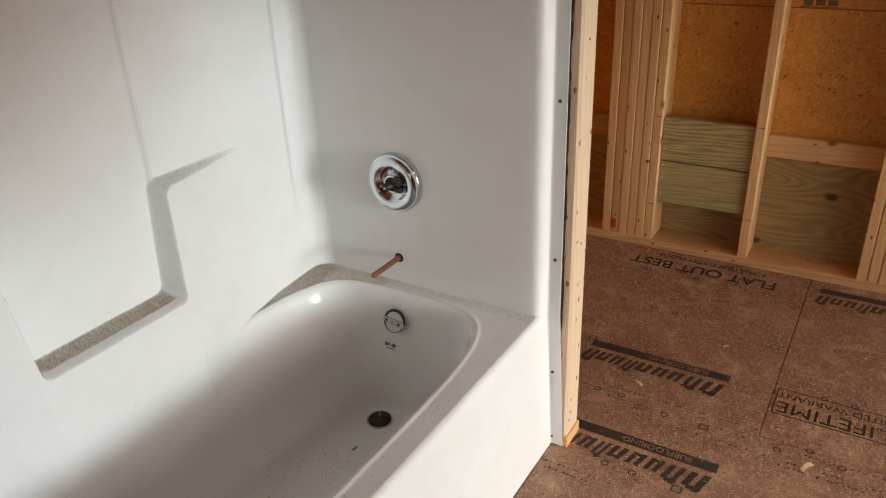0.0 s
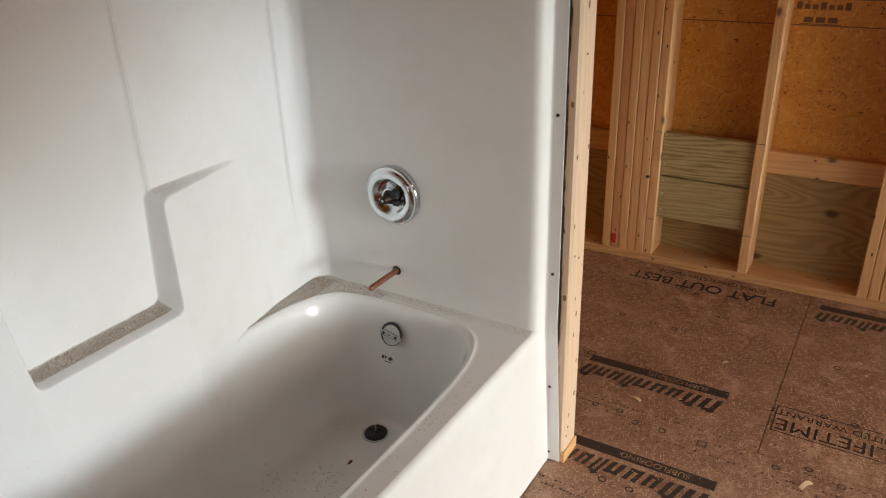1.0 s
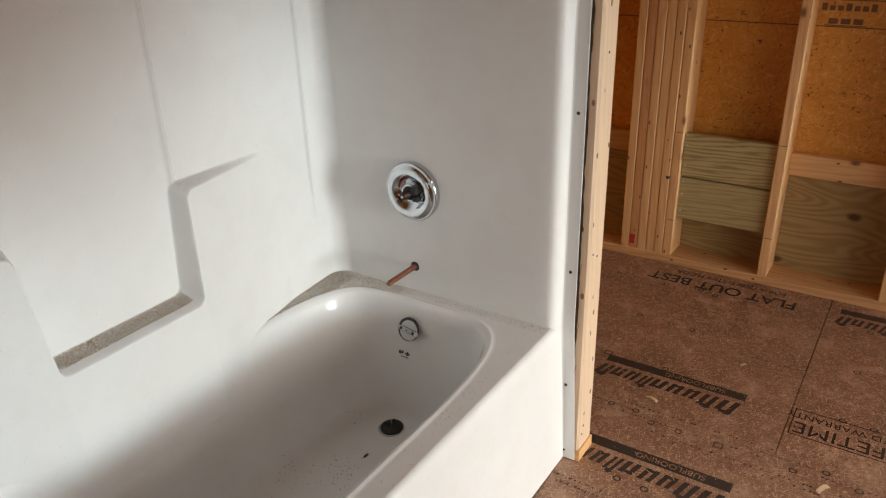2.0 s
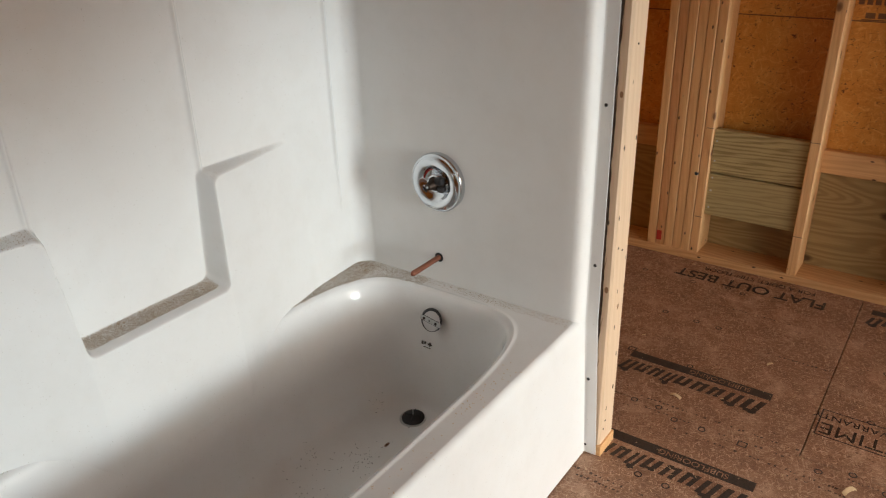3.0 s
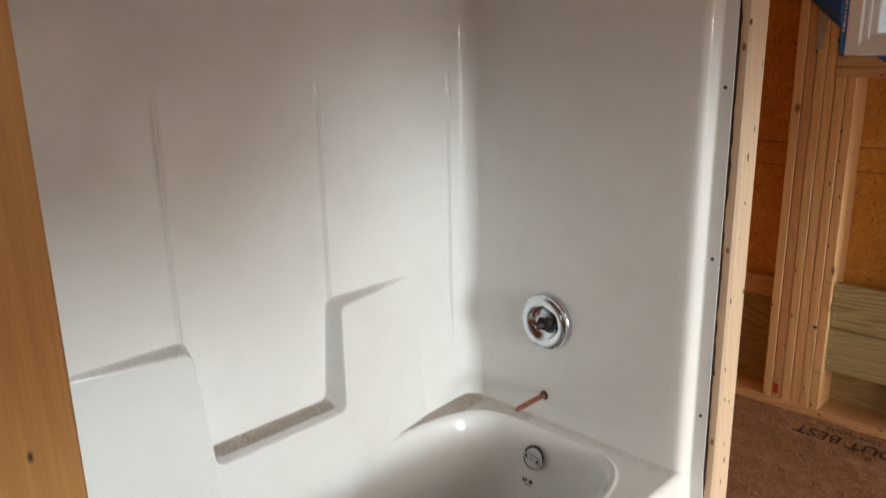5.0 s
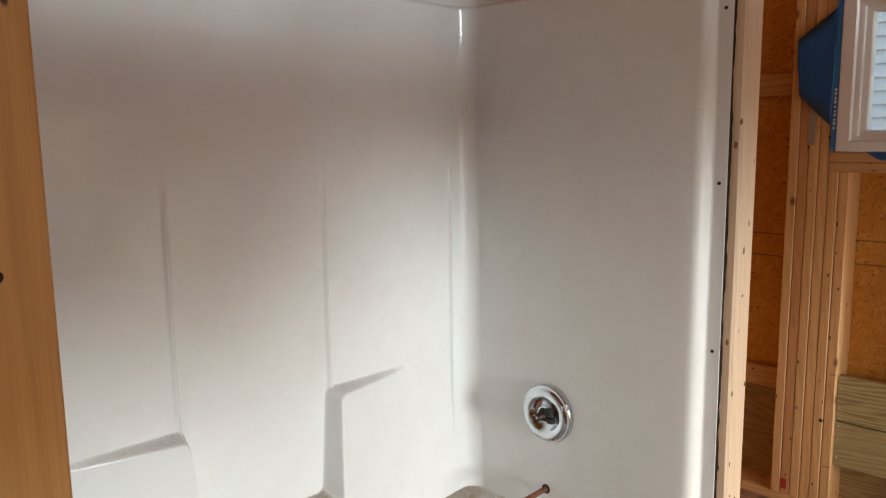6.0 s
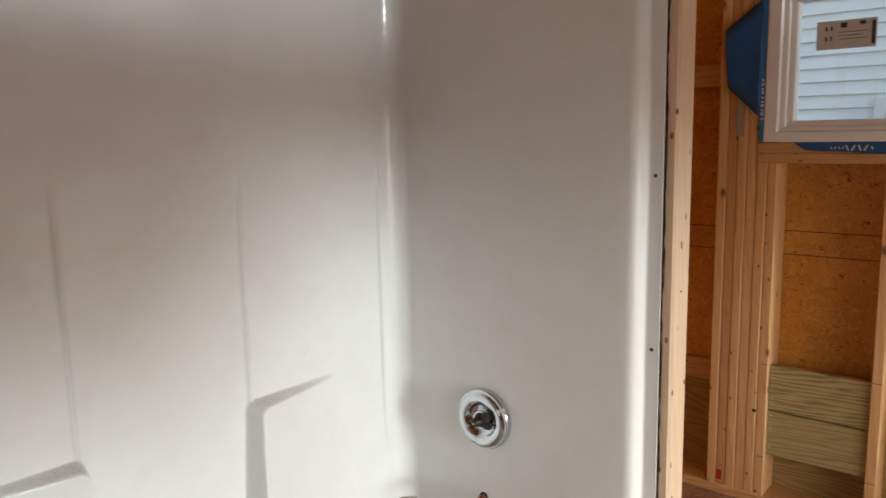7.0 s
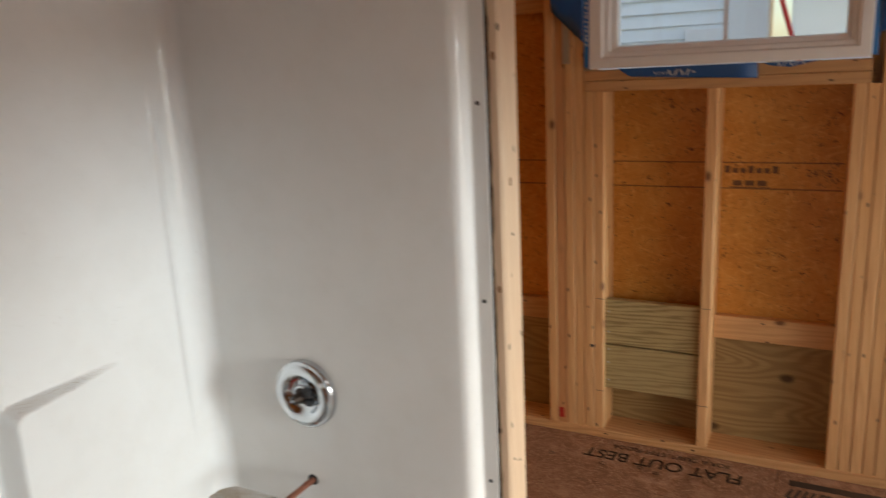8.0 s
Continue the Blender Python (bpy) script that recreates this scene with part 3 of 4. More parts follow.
def far_wall():
    w = thing("wall_far", "bare framed outer wall with strand board sheathing", kind="structure")
    W0, W1, WB, WT = 0.640, 1.555, 1.472, 2.075
    board("bottom_plate", -0.3, FAR - 0.004, 0.0, 3.45, SHEATH, 0.038, w, PLATE, "x")
    # left pack: four full-height studs, then two under the sill
    for i in range(4):
        board("stud", 0.470 + i * 0.0385, FAR + 0.0012 * (i % 2), 0.038, 0.5064 + i * 0.0385, SHEATH, 2.36, w, (STUD, RED_STUD, STUD, STUD)[i])
    for i in (4, 5):
        board("stud", 0.470 + i * 0.0385, FAR + 0.002 * (i % 2), 0.038, 0.5064 + i * 0.0385, SHEATH, 1.395, w, STUD)
    board("cripple_stud", 1.063, FAR, 0.038, 1.101, SHEATH, 1.395, w, STUD)
    for i in range(2):
        board("stud", 1.510 + i * 0.0385, FAR + 0.0012 * (i % 2), 0.038, 1.5464 + i * 0.0385, SHEATH, 1.395, w, STUD)
    for i in range(2, 6):
        board("stud", 1.510 + i * 0.0385, FAR + 0.0012 * (i % 2), 0.038, 1.5464 + i * 0.0385, SHEATH, 2.36, w, STUD)
    for x in (0.06, 2.14, 2.55, 2.95):
        board("stud", x, FAR, 0.038, x + 0.038, SHEATH, 2.36, w, STUD)
    # sill of two flat boards, header
    board("window_sill_plate", W0 - 0.016, FAR - 0.003, 1.395, W1 + 0.001, SHEATH, 1.433, w, PLATE, "x")
    board("window_sill_plate", W0 - 0.016, FAR - 0.001, 1.434, W1 + 0.001, SHEATH, 1.472, w, PLATE, "x")
    board("header", W0 - 0.016, FAR, WT, W1 + 0.03, SHEATH, 2.32, w, PLATE, "x")
    board("top_plate", -0.3, FAR, 2.36, 3.45, SHEATH, 2.398, w, PLATE, "x")
    board("top_plate", -0.3, FAR, 2.398, 3.45, SHEATH, 2.436, w, PLATE, "x")
    # treated backing boards and flat blocking
    board("backing_board", 0.7025, FAR + 0.022, 0.404, 1.0625, FAR + 0.060, 0.588, w, TREATED, "x", "green-brown treated backing board")
    board("backing_board", 0.7005, FAR + 0.022, 0.214, 1.0625, FAR + 0.060, 0.398, w, TREATED, "x", "green-brown treated backing board")
    for z, s in ((0.445, 0), (0.53, 0), (0.372, 1), (0.315, 1), (0.24, 1)):
        screw_head("screw", pose(0.714, FAR + 0.0215, z + 0.01, 90, 0, 0), 0.004, w, STEEL)
    board("blocking", 1.1015, SHEATH - 0.040, 0.452, 1.5095, SHEATH - 0.002, 0.543, w, STUD, "x")
    board("blocking", 0.10, SHEATH - 0.040, 0.452, 0.4695, SHEATH - 0.002, 0.543, w, PLATE, "x")
    board("blocking", 0.10, SHEATH - 0.040, 1.70, 0.4695, SHEATH - 0.002, 1.79, w, PLATE, "x")
    # sheathing, with the window's opening left free
    T = SHEATH + 0.012
    sheet("plywood_panel", -0.3, SHEATH, 0.0, 3.45, T, 0.478, PLY, w, "xz", "greenish treated plywood")
    for x0, x1, z0, z1 in ((-0.3, W0, 0.478, 2.45), (W1, 3.45, 0.478, 2.45), (W0, W1, 0.478, WB), (W0, W1, WT, 2.45)):
        sheet("strand_board", x0, SHEATH, z0, x1, T, z1, OSB, w, "xz")
    # inked lines and marks of the sheathing
    for z in (1.121, 1.026):
        part("ink_line", slab(0.10, SHEATH - 0.0008, z - 0.002, 1.50, SHEATH - 0.0002, z + 0.002), FADED, w)
    x = 1.112
    for i in range(7):
        wd = 0.024
        part("ink_bar", slab(x, SHEATH - 0.0008, 1.083, x + wd - 0.005, SHEATH - 0.0002, 1.083 + (0.026 if i in (0, 3, 6) else 0.018)), FADED, w)
        x += wd + 0.003
    for i in range(3):
        part("ink_bar", slab(1.142 + i * 0.041, SHEATH - 0.0008, 1.036, 1.174 + i * 0.041, SHEATH - 0.0002, 1.056), FADED, w)
    part("ink_bar", slab(1.13, SHEATH - 0.0008, 1.029, 1.27, SHEATH - 0.0002, 1.0325), FADED, w)
    writing("rating_print", "24/16", 0.036, pose(1.424, SHEATH - 0.0008, 1.085, 90, 0, 0), FADED, w)
    # pencilled and crayoned marks on the studs
    part("red_mark", slab(0.512, FAR - 0.0012, 0.060, 0.534, FAR - 0.0004, 0.105), RED_INK, w)
    for x, z in ((0.700, 0.594), (0.699, 0.205)):
        part("pencil_line", slab(x - 0.028, FAR - 0.0003, z, x - 0.001, FAR + 0.0012, z + 0.002), INK, w)
    for z in (0.594, 0.205):
        part("pencil_line", slab(1.064, FAR - 0.0012, z, 1.10, FAR - 0.0004, z + 0.002), INK, w)
    # raised black disc in place of a drilled hole's dark inside
    screw_head("drilled_hole", pose(0.652, FAR + 0.001, 0.395, 90, 0, 0), 0.009, w, BLACK)
    # steel tie on the jack stud
    part("steel_tie", slab(0.541, FAR - 0.002, 1.50, 0.568, FAR - 0.0008, 1.78), STEEL, w, "galvanised strap")
    return w


far_wall()


# ---- window ----
def window():
    w = thing("window_1", "white vinyl window with a thin middle bar", kind="structure")
    x0, x1, z0, z1, y = 0.646, 1.549, 1.476, 2.068, 1.440
    prof = [(0.0, 0.0), (0.0, -0.004), (0.003, -0.006), (0.045, -0.006), (0.048, -0.002), (0.052, 0.004), (0.066, 0.005), (0.072, 0.007), (0.074, 0.017), (0.094, 0.019), (0.098, 0.022), (0.100, 0.036)]

    def rect(inset, d):
        return [(x0 + inset, y + d, z0 + inset * 0.78), (x1 - inset * 0.75, y + d, z0 + inset * 0.78), (x1 - inset * 0.75, y + d, z1 - inset * 0.85), (x0 + inset, y + d, z1 - inset * 0.85)]

    frame_rows = [rect(0.0, 0.13)] + [rect(a, b) for a, b in prof[:8]]
    sash_rows = [rect(a, b) for a, b in prof[7:]] + [rect(0.1, 0.06)]
    bm = surface(frame_rows, True)
    part("window_frame", facing(bm, (0, -1, 0)), VINYL, w)
    part("sash", facing(surface(sash_rows, True), (0, -1, 0)), VINYL, w)
    gx0, gx1, gz0, gz1 = x0 + 0.099, x1 - 0.0735, z0 + 0.077, z1 - 0.084
    pane = part("pane", slab(gx0, y + 0.034, gz0, gx1, y + 0.038, gz1), GLASS, w)
    pane.visible_shadow = False
    part("muntin", slab((gx0 + gx1) / 2 - 0.006, y + 0.028, gz0, (gx0 + gx1) / 2 + 0.006, y + 0.0335, gz1), VINYL, w)
    return w


window()

sticker = thing("window_sticker", "grey printed energy label stuck on the glass", "label")
sy = 1.4722
part("paper", slab(0.806, sy, 1.805, 1.000, sy + 0.0015, 1.905), LABEL, sticker)
for x0, x1, z0, z1 in ((0.985, 0.996, 1.815, 1.895), (0.835, 0.842, 1.835, 1.85), (0.852, 0.858, 1.835, 1.85), (0.835, 0.842, 1.87, 1.885), (0.852, 0.858, 1.87, 1.885), (0.885, 0.905, 1.878, 1.896), (0.945, 0.965, 1.885, 1.897), (0.88, 0.97, 1.862, 1.864), (0.88, 0.96, 1.85, 1.852), (0.88, 0.97, 1.838, 1.840)):
    part("ink_bar", slab(x0, sy - 0.0012, z0, x1, sy - 0.0002, z1), INK, sticker)


def membrane(name, outline, label, bow=0.004, at_y=None, n=14):
    """A loose flap of flashing cut to an outline of (x, z) corners, slightly bowed."""
    m = thing(name, label, "flashing")
    yv = FAR - 0.004 if at_y is None else at_y
    bm = bmesh.new()
    vs = [bm.verts.new((x, yv, z)) for x, z in outline]
    bm.faces.new(vs)
    bmesh.ops.triangulate(bm, faces=bm.faces[:])
    bmesh.ops.subdivide_edges(bm, edges=bm.edges[:], cuts=5, use_grid_fill=True)
    for v in bm.verts:
        v.co.y -= bow * (0.5 + noise.noise(Vector((v.co.x * 9, 0, v.co.z * 7)))) + bow * 0.2
    facing(bm, (0, -1, 0))
    ext = bmesh.ops.extrude_face_region(bm, geom=bm.faces[:])
    for v in ext["geom"]:
        if isinstance(v, bmesh.types.BMVert):
            v.co.y -= 0.001
    bmesh.ops.recalc_face_normals(bm, faces=bm.faces[:])
    part("sheet", bm, BLUE, m, smooth=True)
    return m


flap = membrane("flashing_flap", [(0.628, 1.572), (0.560, 1.635), (0.505, 1.690), (0.490, 1.80), (0.490, 1.905), (0.540, 1.945), (0.628, 2.012)], "blue flashing membrane flap folded on the window studs", 0.012)
part("folded_edge", slab(0.627, FAR - 0.010, 1.482, 0.644, FAR - 0.002, 2.06, 0.001), BLUE_LIGHT, flap, "bright blue folded edge")
rng = random.Random(8)
for z in np.arange(1.56, 1.72, 0.016).tolist():
    part("print_bar", slab(0.632, FAR - 0.0115, z, 0.640, FAR - 0.0098, z + 0.006 + 0.006 * rng.random()), WHITE_INK, flap)
sillstrip = membrane("flashing_strip", [(0.752, 1.474), (0.790, 1.448), (0.800, 1.444), (1.222, 1.424), (1.222, 1.474)], "blue flashing strip lapped over the window sill with white print", 0.003, FAR - 0.0045)
x = 0.885
for i in range(9):
    h = 0.010 + 0.012 * (i in (4, 5, 6, 7))
    bar = part("print_bar", slab(-0.0015 - 0.001 * (i > 3), 0, -h / 2, 0.0015 + 0.001 * (i > 3), 0.001, h / 2), WHITE_INK, sillstrip)
    bar.matrix_basis = pose(x, FAR - 0.0125, 1.453, 0, 28 if i % 2 else -24, 0)
    x += 0.013 if i < 4 else 0.020
strip2 = membrane("flashing_strip", [(1.235, 1.472), (1.262, 1.462), (1.32, 1.455), (1.405, 1.474)], "blue flashing strip lapped over the window sill with white print", 0.003, FAR - 0.0045)
for i in range(5):
    bar = part("print_bar", slab(-0.0018, 0, -0.009, 0.0018, 0.001, 0.009), WHITE_INK, strip2)
    bar.matrix_basis = pose(1.285 + i * 0.018, FAR - 0.0125, 1.466 + 0.001 * i, 0, 30 if i % 2 else -26, 0)
right_flap = membrane("flashing_flap", [(1.568, 1.545), (1.66, 1.60), (1.70, 1.70), (1.70, 1.90), (1.568, 2.0)], "blue flashing membrane flap folded on the window studs", 0.010)
part("folded_edge", slab(1.551, FAR - 0.010, 1.482, 1.567, FAR - 0.002, 2.06, 0.001), BLUE_LIGHT, right_flap, "bright blue folded edge")


# ---- the rest of the room ----
def rear_walls():
    w = thing("wall_back", "bare framed outer wall behind the tub", kind="structure")
    sheet("strand_board", -0.132, -3.9, 0.0, -0.12, SHEATH, 2.45, OSB, w, "yz")
    for y in np.arange(-3.7, 1.3, 0.406).tolist():
        board("stud", -0.119, y, 0.038, -0.03, y + 0.038, 2.36, w, STUD)
    board("top_plate", -0.119, -3.8, 2.36, -0.03, 0.04, 2.436, w, PLATE, "y")
    e = thing("wall_east", "unseen framed outer wall, its openings cut to shape the sunlight", kind="structure")
    # unseen; header and sill heights set where sunlight should stop on tub and floor
    for y0, y1, z0, z1 in ((-3.9, -1.95, 0.0, 2.28), (1.30, 1.6, 0.0, 2.28), (0.13, 1.30, 1.30, 2.28), (0.13, 1.30, 0.0, 0.45), (-1.95, -0.85, 1.38, 2.28), (-0.85, 0.13, 1.68, 2.28)):
        sheet("strand_board", 3.45, y0, z0, 3.462, y1, z1, OSB, e, "yz")
    for y in (-3.7, -3.29, -2.88, -2.47, -2.03, 0.13, 1.30):
        board("stud", 3.36, y, 0.038, 3.449, y + 0.038, 2.20, e, STUD)
    board("header", 3.36, -1.99, 1.39, 3.449, -0.872, 1.65, e, PLATE, "y")
    board("header", 3.36, -0.83, 1.69, 3.449, 0.128, 1.94, e, PLATE, "y")
    board("stud", 3.36, -0.87, 0.038, 3.449, -0.832, 2.20, e, STUD)
    board("clerestory_plate", 3.36, -3.88, 2.70, 3.449, 1.44, 2.748, e, PLATE, "y")
    sheet("strand_board", 3.45, -3.9, 2.64, 3.462, 1.6, 2.75, OSB, e, "yz")
    for y in (-3.87, -2.66, -1.46, -0.26, 1.40):
        board("clerestory_post", 3.36, y, 2.28, 3.449, y + 0.038, 2.70, e, STUD)
    board("top_plate", 3.36, -3.88, 2.201, 3.449, 1.44, 2.279, e, PLATE, "y")
    # unseen south wall, its opening added for the rear lamp
    s = thing("wall_south", "unseen framed outer wall with an opening added for the rear lamp", kind="structure")
    for x0, x1, z0, z1 in ((-0.13, 1.04, 0.0, 2.45), (2.16, 3.45, 0.0, 2.45), (1.04, 2.16, 0.0, 0.9), (1.04, 2.16, 2.02, 2.45)):
        sheet("strand_board", x0, -3.9, z0, x1, -3.888, z1, OSB, s, "xz")
    for x in (0.3, 0.7, 1.0, 2.16, 2.55, 2.95):
        board("stud", x, -3.887, 0.038, x + 0.038, -3.80, 2.36, s, STUD)
    # unseen ceiling and gables, added to keep the sky's light out
    part("ceiling", slab(-0.132, -3.9, 2.75, 3.462, 1.6, 2.762), OSB)
    for nm, box in (("gable", (-0.132, -3.9, 2.45, 3.45, -3.888, 2.75)), ("gable", (-0.132, SHEATH, 2.45, 3.45, SHEATH + 0.012, 2.75)), ("gable", (-0.132, -3.888, 2.45, -0.12, SHEATH, 2.75))):
        tagged(part("wall_gable", slab(*box), OSB), "unseen strand board closing the room above the wall plate", kind="structure")
    tagged(bpy.data.objects["ceiling"], "unseen strand board ceiling closing the room", kind="structure")


rear_walls()


def neighbour():
    h = thing("neighbour_house", "pale lap-sided house across the yard", "house")
    Y = 6.5
    part("wall", slab(-3.5, Y + 0.03, 0.0, 0.72, Y + 0.2, 5.2), SIDING, h)
    lap = surface([[(-3.5, Y + 0.028, 0.0), (0.50, Y + 0.028, 0.0)], [(-3.5, Y + 0.002, 0.006), (0.50, Y + 0.002, 0.006)], [(-3.5, Y, 0.012), (0.50, Y, 0.012)], [(-3.5, Y + 0.028, 0.136), (0.50, Y + 0.028, 0.136)]])
    data = bpy.data.meshes.new("siding_board")
    facing(lap, (0, -1, 0)).to_mesh(data)
    lap.free()
    data.materials.append(SIDING)
    for i in range(32):
        part("siding_board", data, None, h).location = (0, 0, 0.14 + i * 0.1285)
    part("corner_board", slab(0.497, Y - 0.02, 0.0, 0.842, Y + 0.2, 5.2, 0.004), TRIM, h)
    part("edge_trim", slab(0.843, Y + 0.0, 0.0, 0.866, Y + 0.2, 5.2), CHIP, h, "bare wood edge")
    win = part("window", slab(0.10, Y - 0.03, 1.0, 0.47, Y + 0.03, 1.775, 0.004), TRIM, h)
    part("pane", slab(0.20, Y - 0.036, 1.05, 0.40, Y - 0.031, 1.63), LABEL, win)
    g = thing("far_house", "pale grey house wall farther off", "house")
    part("wall", slab(0.9, 9.0, 0.0, 6.0, 9.2, 2.35), SIDING, g)
    part("roof", slab(0.7, 8.7, 2.352, 6.3, 9.5, 2.5, 0.01), TRIM, g)
    pole = thing("red_pole", "red painted prop leaning against the house", "pole")
    leg = part("shaft", slab(-0.022, -0.015, -1.9, 0.022, 0.015, 0.20, 0.004), RED, pole)
    leg.matrix_basis = pose(0.975, 6.46, 1.89, 0, -17, 0)


neighbour()
ground = part("ground", slab(-400, -400, -0.62, 400, 400, -0.6), GRASS)
tagged(ground, "bare trodden building ground", kind="structure")


# ---- floor ----
floor = thing("floor", "brown strand board subfloor sheets with black print", kind="structure")
part("joist_deck", slab(-0.13, -3.9, -0.30, 3.46, 1.6, -0.025), PLATE, floor)
SEAM = 1.36
for row in range(-3, 2):
    y0 = 0.365 + row * 1.22
    off = (SEAM if row % 2 == 0 else SEAM - 1.22) - 2 * 2.44
    for i in range(4):
        a, b = max(-0.13, off + i * 2.44), min(3.46, off + (i + 1) * 2.44)
        c, d = max(-3.9, y0), min(1.6, y0 + 1.22)
        if b - a > 0.02 and d - c > 0.02:
            part("subfloor_sheet", slab(a + 0.0015, c + 0.0015, -0.022, b - 0.0015, d - 0.0015, -0.0006 * ((row + i) % 2), 0.0012), DECK, floor)


def printed(x, y, w, h, turn=180.0, slant=0.0, z=0.0009, material=None, name="ink_bar"):
    bm = bmesh.new()
    vs = [bm.verts.new((px * w / 2 + slant * py * h / 2, py * h / 2, 0)) for px, py in ((-1, -1), (1, -1), (1, 1), (-1, 1))]
    bm.faces.new(vs)
    ob = part(name, bm, material or INK, floor)
    ob.matrix_basis = pose(x, y, z, 0, 0, turn)
    return ob


def maker_mark(x, y, full=True):
    """The maker's mark, as a bar and a row of slanting blocks."""
    printed(x - 0.245, y + 0.020, 0.47, 0.040)
    widths = (0.062, 0.05, 0.046, 0.048, 0.05, 0.034, 0.042, 0.042, 0.044)
    px = x - 0.02
    for i, wd in enumerate(widths):
        tall = i in (0, 1, 5, 8)
        h = 0.078 if tall else 0.054
        yy = y - 0.020 - h / 2
        cx = px - wd / 2
        printed(cx + wd * 0.26, yy, wd * 0.30, h, 180, 0.28)
        printed(cx - wd * 0.26, yy + (0.006 if tall else 0.0), wd * 0.30, h - (0.016 if tall else 0.0), 180, 0.28, 0.0010)
        printed(cx, yy + (h * 0.34 if i in (2, 3, 6) else -h * 0.34), wd * 0.62, h * 0.20, 180, 0.0, 0.0011)
        px -= wd + 0.006


maker_mark(1.235, 0.585)
maker_mark(1.300, 0.145)
maker_mark(1.880, 1.345)
writing("strip_print", "SUBFLOORING", 0.030, pose(1.06, 0.606, 0.0016, 0, 0, 180), DECK, floor)
writing("strip_print", "SUBFLOORING", 0.030, pose(1.12, 0.166, 0.0016, 0, 0, 180), DECK, floor)
slogan = writing("slogan_print", "FLAT OUT BEST", 0.094, pose(0.955, 1.318, 0.0010, 0, 0, 180) @ Matrix.Diagonal((0.89, 1, 1, 1)), INK, floor)
slogan.data.offset = 0.0012
writing("slogan_print", "FOR A QUIET, STIFF FLOOR", 0.042, pose(0.975, 1.395, 0.0010, 0, 0, 180) @ Matrix.Diagonal((0.86, 1, 1, 1)), INK, floor)
big = writing("warranty_print", "LIFETIME", 0.082, pose(1.535, 0.538, 0.0010, 0, 0, 180), INK, floor)
big.data.offset = 0.0
writing("warranty_print", "LIMITED WARRANTY", 0.040, pose(1.54, 0.600, 0.0010, 0, 0, 180), INK, floor)
for y in (0.495, 0.632):
    printed(1.55, y, 0.36, 0.004)
for x in (1.372, 1.73):
    printed(x, 0.563, 0.004, 0.137)
rng = random.Random(11)
ringmesh = bpy.data.meshes.new("ink_ring")
rb = surface([[(r * math.cos(a), r * math.sin(a), 0) for a in np.linspace(0, 2 * math.pi, 17).tolist()] for r in (0.0075, 0.0115)])
facing(rb, (0, 0, 1)).to_mesh(ringmesh)
rb.free()
ringmesh.materials.append(INK)
RINGS = ((0.867, 0.357), (0.946, 0.360), (1.007, 0.327), (1.092, 0.327), (1.417, 0.326), (1.498, 0.363), (1.584, 0.332), (1.009, 0.039), (1.088, 0.037), (0.951, 0.634), (1.503, 0.637),
         (1.588, 0.639), (1.506, 0.944), (0.748, 0.947), (0.871, 0.939), (0.954, 0.935), (0.547, 1.247), (0.754, 1.246), (0.891, 1.266), (0.953, 1.248), (1.514, 1.245))
for x, y in RINGS:
    part("ink_ring", ringmesh, None, floor).location = (x, y, 0.0010)
for x, y in ((1.211, 0.326), (1.212, 0.035), (0.745, 0.632)):
    for dx, dy, wd, h in ((0, 0.011, 0.028, 0.004), (0, -0.011, 0.028, 0.004), (0.012, 0, 0.004, 0.026), (-0.012, 0, 0.004, 0.026)):
        printed(x + dx, y + dy, wd, h)
for y, x0, x1, dens, hh in ((0.388, 0.84, 1.35, 0.55, 0.010), (0.338, 0.86, 1.9, 0.5, 0.009), (0.285, 1.0, 1.9, 0.6, 0.011), (0.262, 1.35, 1.9, 0.6, 0.011), (1.105, 0.7, 1.2, 0.5, 0.008), (0.86, 1.15, 1.35, 0.6, 0.012), (-0.03, 0.85, 1.05, 0.7, 0.012), (-0.055, 0.86, 1.0, 0.7, 0.012)):
    x = x0
    while x < x1:
        wd = rng.uniform(0.003, 0.009)
        if rng.random() < dens:
            printed(x, y + rng.uniform(-0.002, 0.002), wd, hh * rng.uniform(0.35, 0.8), 180, 0.2, 0.0009, WORN)
        x += wd + rng.uniform(0.003, 0.010)


# ---- dust, grit and chips ----
from mathutils.bvhtree import BVHTree


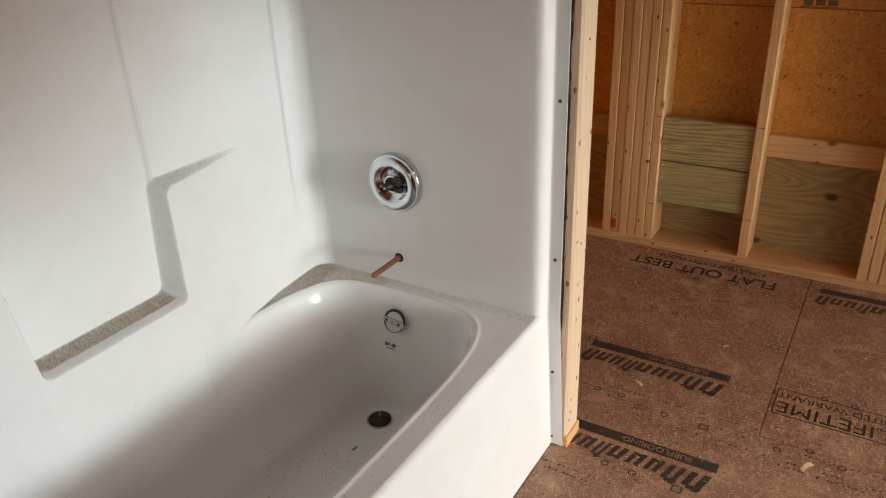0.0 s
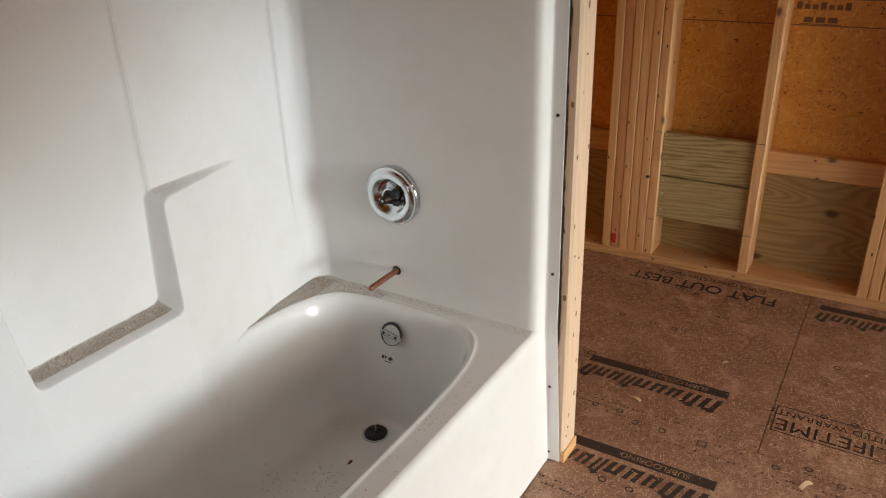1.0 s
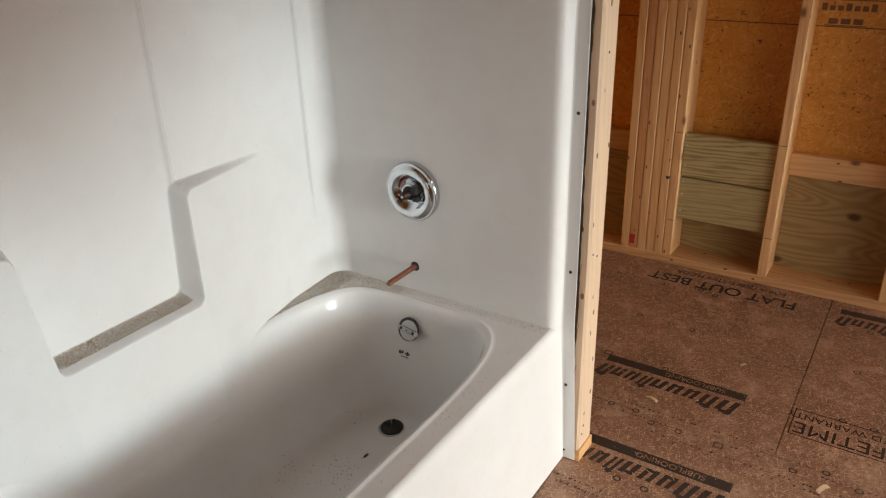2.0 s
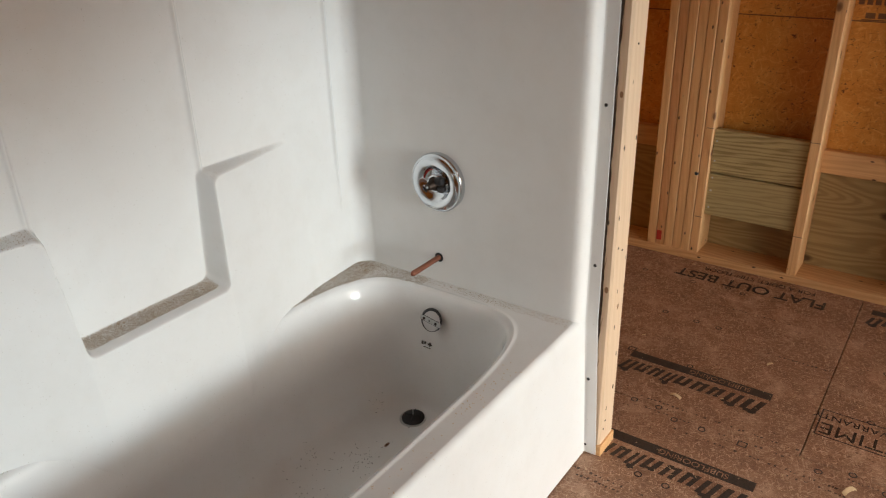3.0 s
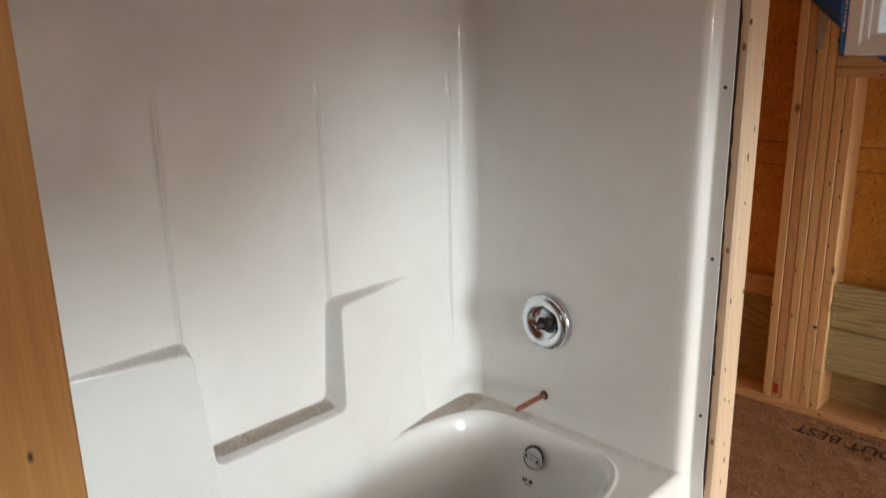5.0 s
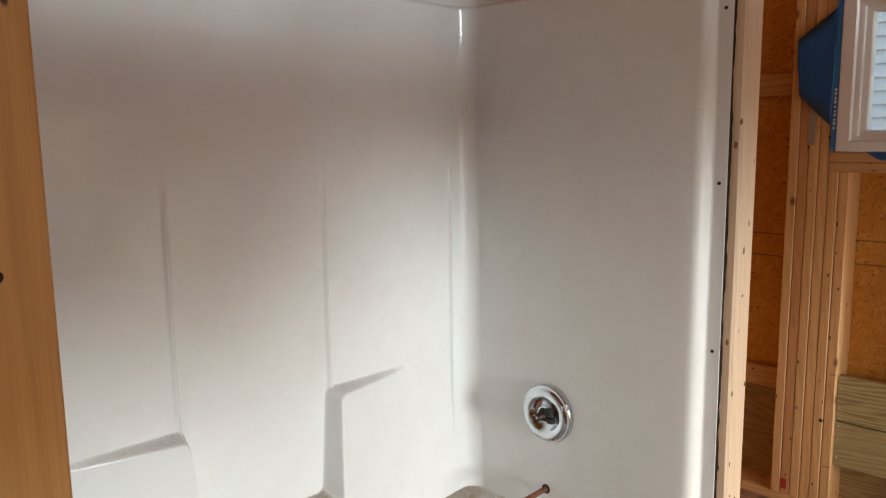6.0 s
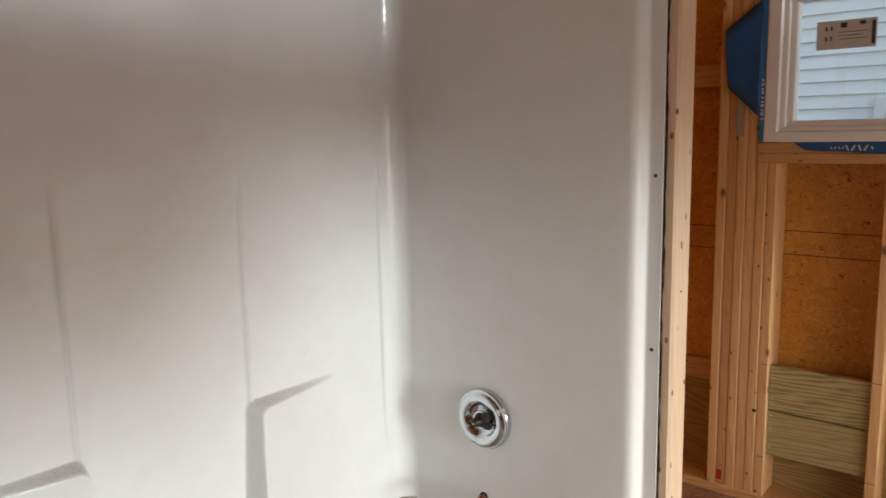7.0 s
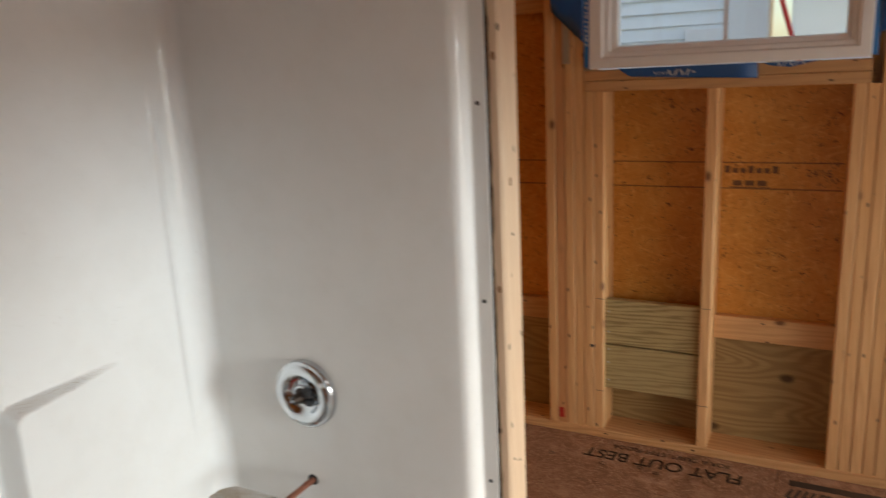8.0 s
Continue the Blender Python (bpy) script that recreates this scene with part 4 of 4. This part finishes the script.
def flakes(name, spots, size, material, label, seed, lowest=0.0):
    """Loose bits resting on whatever lies below each spot (x, y, z of a start above it)."""
    tree = []
    for ob in unit.children:
        if ob.name.split(".")[0] in ("basin", "deck", "back_wall", "apron"):
            tree.append(BVHTree.FromPolygons([v.co.copy() for v in ob.data.vertices], [tuple(p.vertices) for p in ob.data.polygons]))
    rng = random.Random(seed)
    verts, faces = [], []
    for x, y, z in spots:
        hits = [t.ray_cast(Vector((x, y, z)), Vector((0, 0, -1)), 0.6) for t in tree]
        hits = [h for h in hits if h[0] is not None]
        if not hits:
            continue
        h = max(hits, key=lambda q: q[0].z)
        if abs(h[1].z) < 0.25 or h[0].z < lowest:
            continue
        p, a = h[0], rng.uniform(0, 6.28)
        l, w, t = size * rng.uniform(0.4, 1.6), size * rng.uniform(0.25, 0.7), size * rng.uniform(0.2, 0.5)
        n = len(verts)
        for dx, dy, dz in ((-l, -w, 0), (l, -w * 0.6, 0), (l * 0.8, w, 0), (-l * 0.7, w * 0.8, 0), (0, 0, t)):
            verts.append((p.x + dx * math.cos(a) - dy * math.sin(a), p.y + dx * math.sin(a) + dy * math.cos(a), p.z + dz + 0.0002))
        faces += [(n, n + 1, n + 4), (n + 1, n + 2, n + 4), (n + 2, n + 3, n + 4), (n + 3, n, n + 4)]
    data = bpy.data.meshes.new(name)
    data.from_pydata(verts, [], faces)
    return tagged(part(name, data, material), label, "dust", kind="stuff")


rng = random.Random(21)
shelf = [(rng.uniform(0.058, 0.115), rng.uniform(-0.925, -0.575), 0.72) for _ in range(8000)]
# side ledges: brown flakes added to imitate their shade
shelf += [(rng.uniform(0.06, 0.12), MID + (1 if i % 2 else -1) * rng.uniform(0.21, 0.48), 0.97) for i in range(2000)]
flakes("shelf_sawdust", shelf, 0.0011, SAWDUST, "brown sawdust on the middle shelf, and brown flakes imitating shade on the side ledges", 1)
corner = [(rng.uniform(0.06, 0.34), -abs(rng.gauss(0, 0.09)) - 0.004, 0.5) for _ in range(4200)]
corner += [(rng.uniform(0.08, 0.16), rng.uniform(-0.42, -0.02), 0.5) for _ in range(6000)]
corner += [(rng.uniform(0.3, 0.80), rng.uniform(-0.035, -0.003), 0.5) for _ in range(700)]
flakes("deck_sawdust", corner, 0.0012, SAWDUST, "brown sawdust on the tub's back corner", 2, 0.4445)
edge = [(rng.uniform(0.752, 0.812), rng.uniform(-0.9, -0.02), 0.5) for _ in range(45)] + [(rng.gauss(0.775, 0.01), rng.gauss(-0.40, 0.07), 0.5) for _ in range(35)]
flakes("deck_chips", edge, 0.0020, CHIP, "pale wood crumbs on the tub's front rim", 3, 0.44)
grit = []
for cx, cy, sd, n in ((0.255, -0.19, 0.022, 16), (0.37, -0.41, 0.03, 60), (0.28, -0.52, 0.05, 30), (0.24, -0.46, 0.02, 6), (0.36, -0.62, 0.05, 40), (0.42, -0.30, 0.10, 8), (0.40, -0.75, 0.14, 30)):
    grit += [(rng.gauss(cx, sd), rng.gauss(cy, sd), 0.42) for _ in range(n)]
flakes("basin_grit", grit, 0.0017, GRIT, "dark grit and crumbs in the basin", 4)


def wood_chip(x, y, size, turn, curl):
    c = thing("wood_chip", "small pale wood shaving on the subfloor", "shaving", "shavings on the subfloor", at=pose(x, y, 0.001, 0, 0, turn))
    rows = []
    for i in range(7):
        u = i / 6 - 0.5
        rows.append([(u * size, -size * 0.13, curl * size * (0.25 - u * u) * 1.2 + 0.0008), (u * size, size * 0.13, curl * size * (0.3 - u * u) * 1.2 + 0.0018)])
    bm = facing(surface(rows), (0, 0, 1))
    ext = bmesh.ops.extrude_face_region(bm, geom=bm.faces[:])
    for v in ext["geom"]:
        if isinstance(v, bmesh.types.BMVert):
            v.co.z += 0.0015
    bmesh.ops.recalc_face_normals(bm, faces=bm.faces[:])
    part("shaving", bm, CHIP, c)


for x, y, size, turn, curl in ((1.172, 0.792, 0.024, 50, 0.4), (0.971, 0.441, 0.038, -15, 0.5), (1.501, 0.287, 0.045, 60, 0.6), (0.704, 1.40, 0.014, 10, 0.2), (0.745, 0.738, 0.012, 30, 0.2), (1.086, 0.923, 0.010, 80, 0.2), (1.570, 1.005, 0.018, -40, 0.3), (1.392, 0.910, 0.009, 0, 0.2), (1.595, 0.934, 0.014, 70, 0.3), (1.097, 0.510, 0.009, 20, 0.2)):
    wood_chip(x, y, size, turn, curl)
rng = random.Random(5)
verts, faces = [], []
for _ in range(1400):
    x, y, a, l = rng.uniform(0.55, 2.2), rng.uniform(-0.4, 1.44), rng.uniform(0, 6.28), rng.uniform(0.0015, 0.006)
    n = len(verts)
    for dx, dy in ((-l, -0.0006), (l, -0.0006), (l, 0.0006), (-l, 0.0006)):
        verts.append((x + dx * math.cos(a) - dy * math.sin(a), y + dx * math.sin(a) + dy * math.cos(a), 0.0013 + 0.001 * (dx > 0)))
    faces.append((n, n + 1, n + 2, n + 3))
data = bpy.data.meshes.new("floor_fibres")
data.from_pydata(verts, [], faces)
tagged(part("floor_fibres", data, CHIP), "fine pale wood fibres strewn on the subfloor", "dust", kind="stuff")
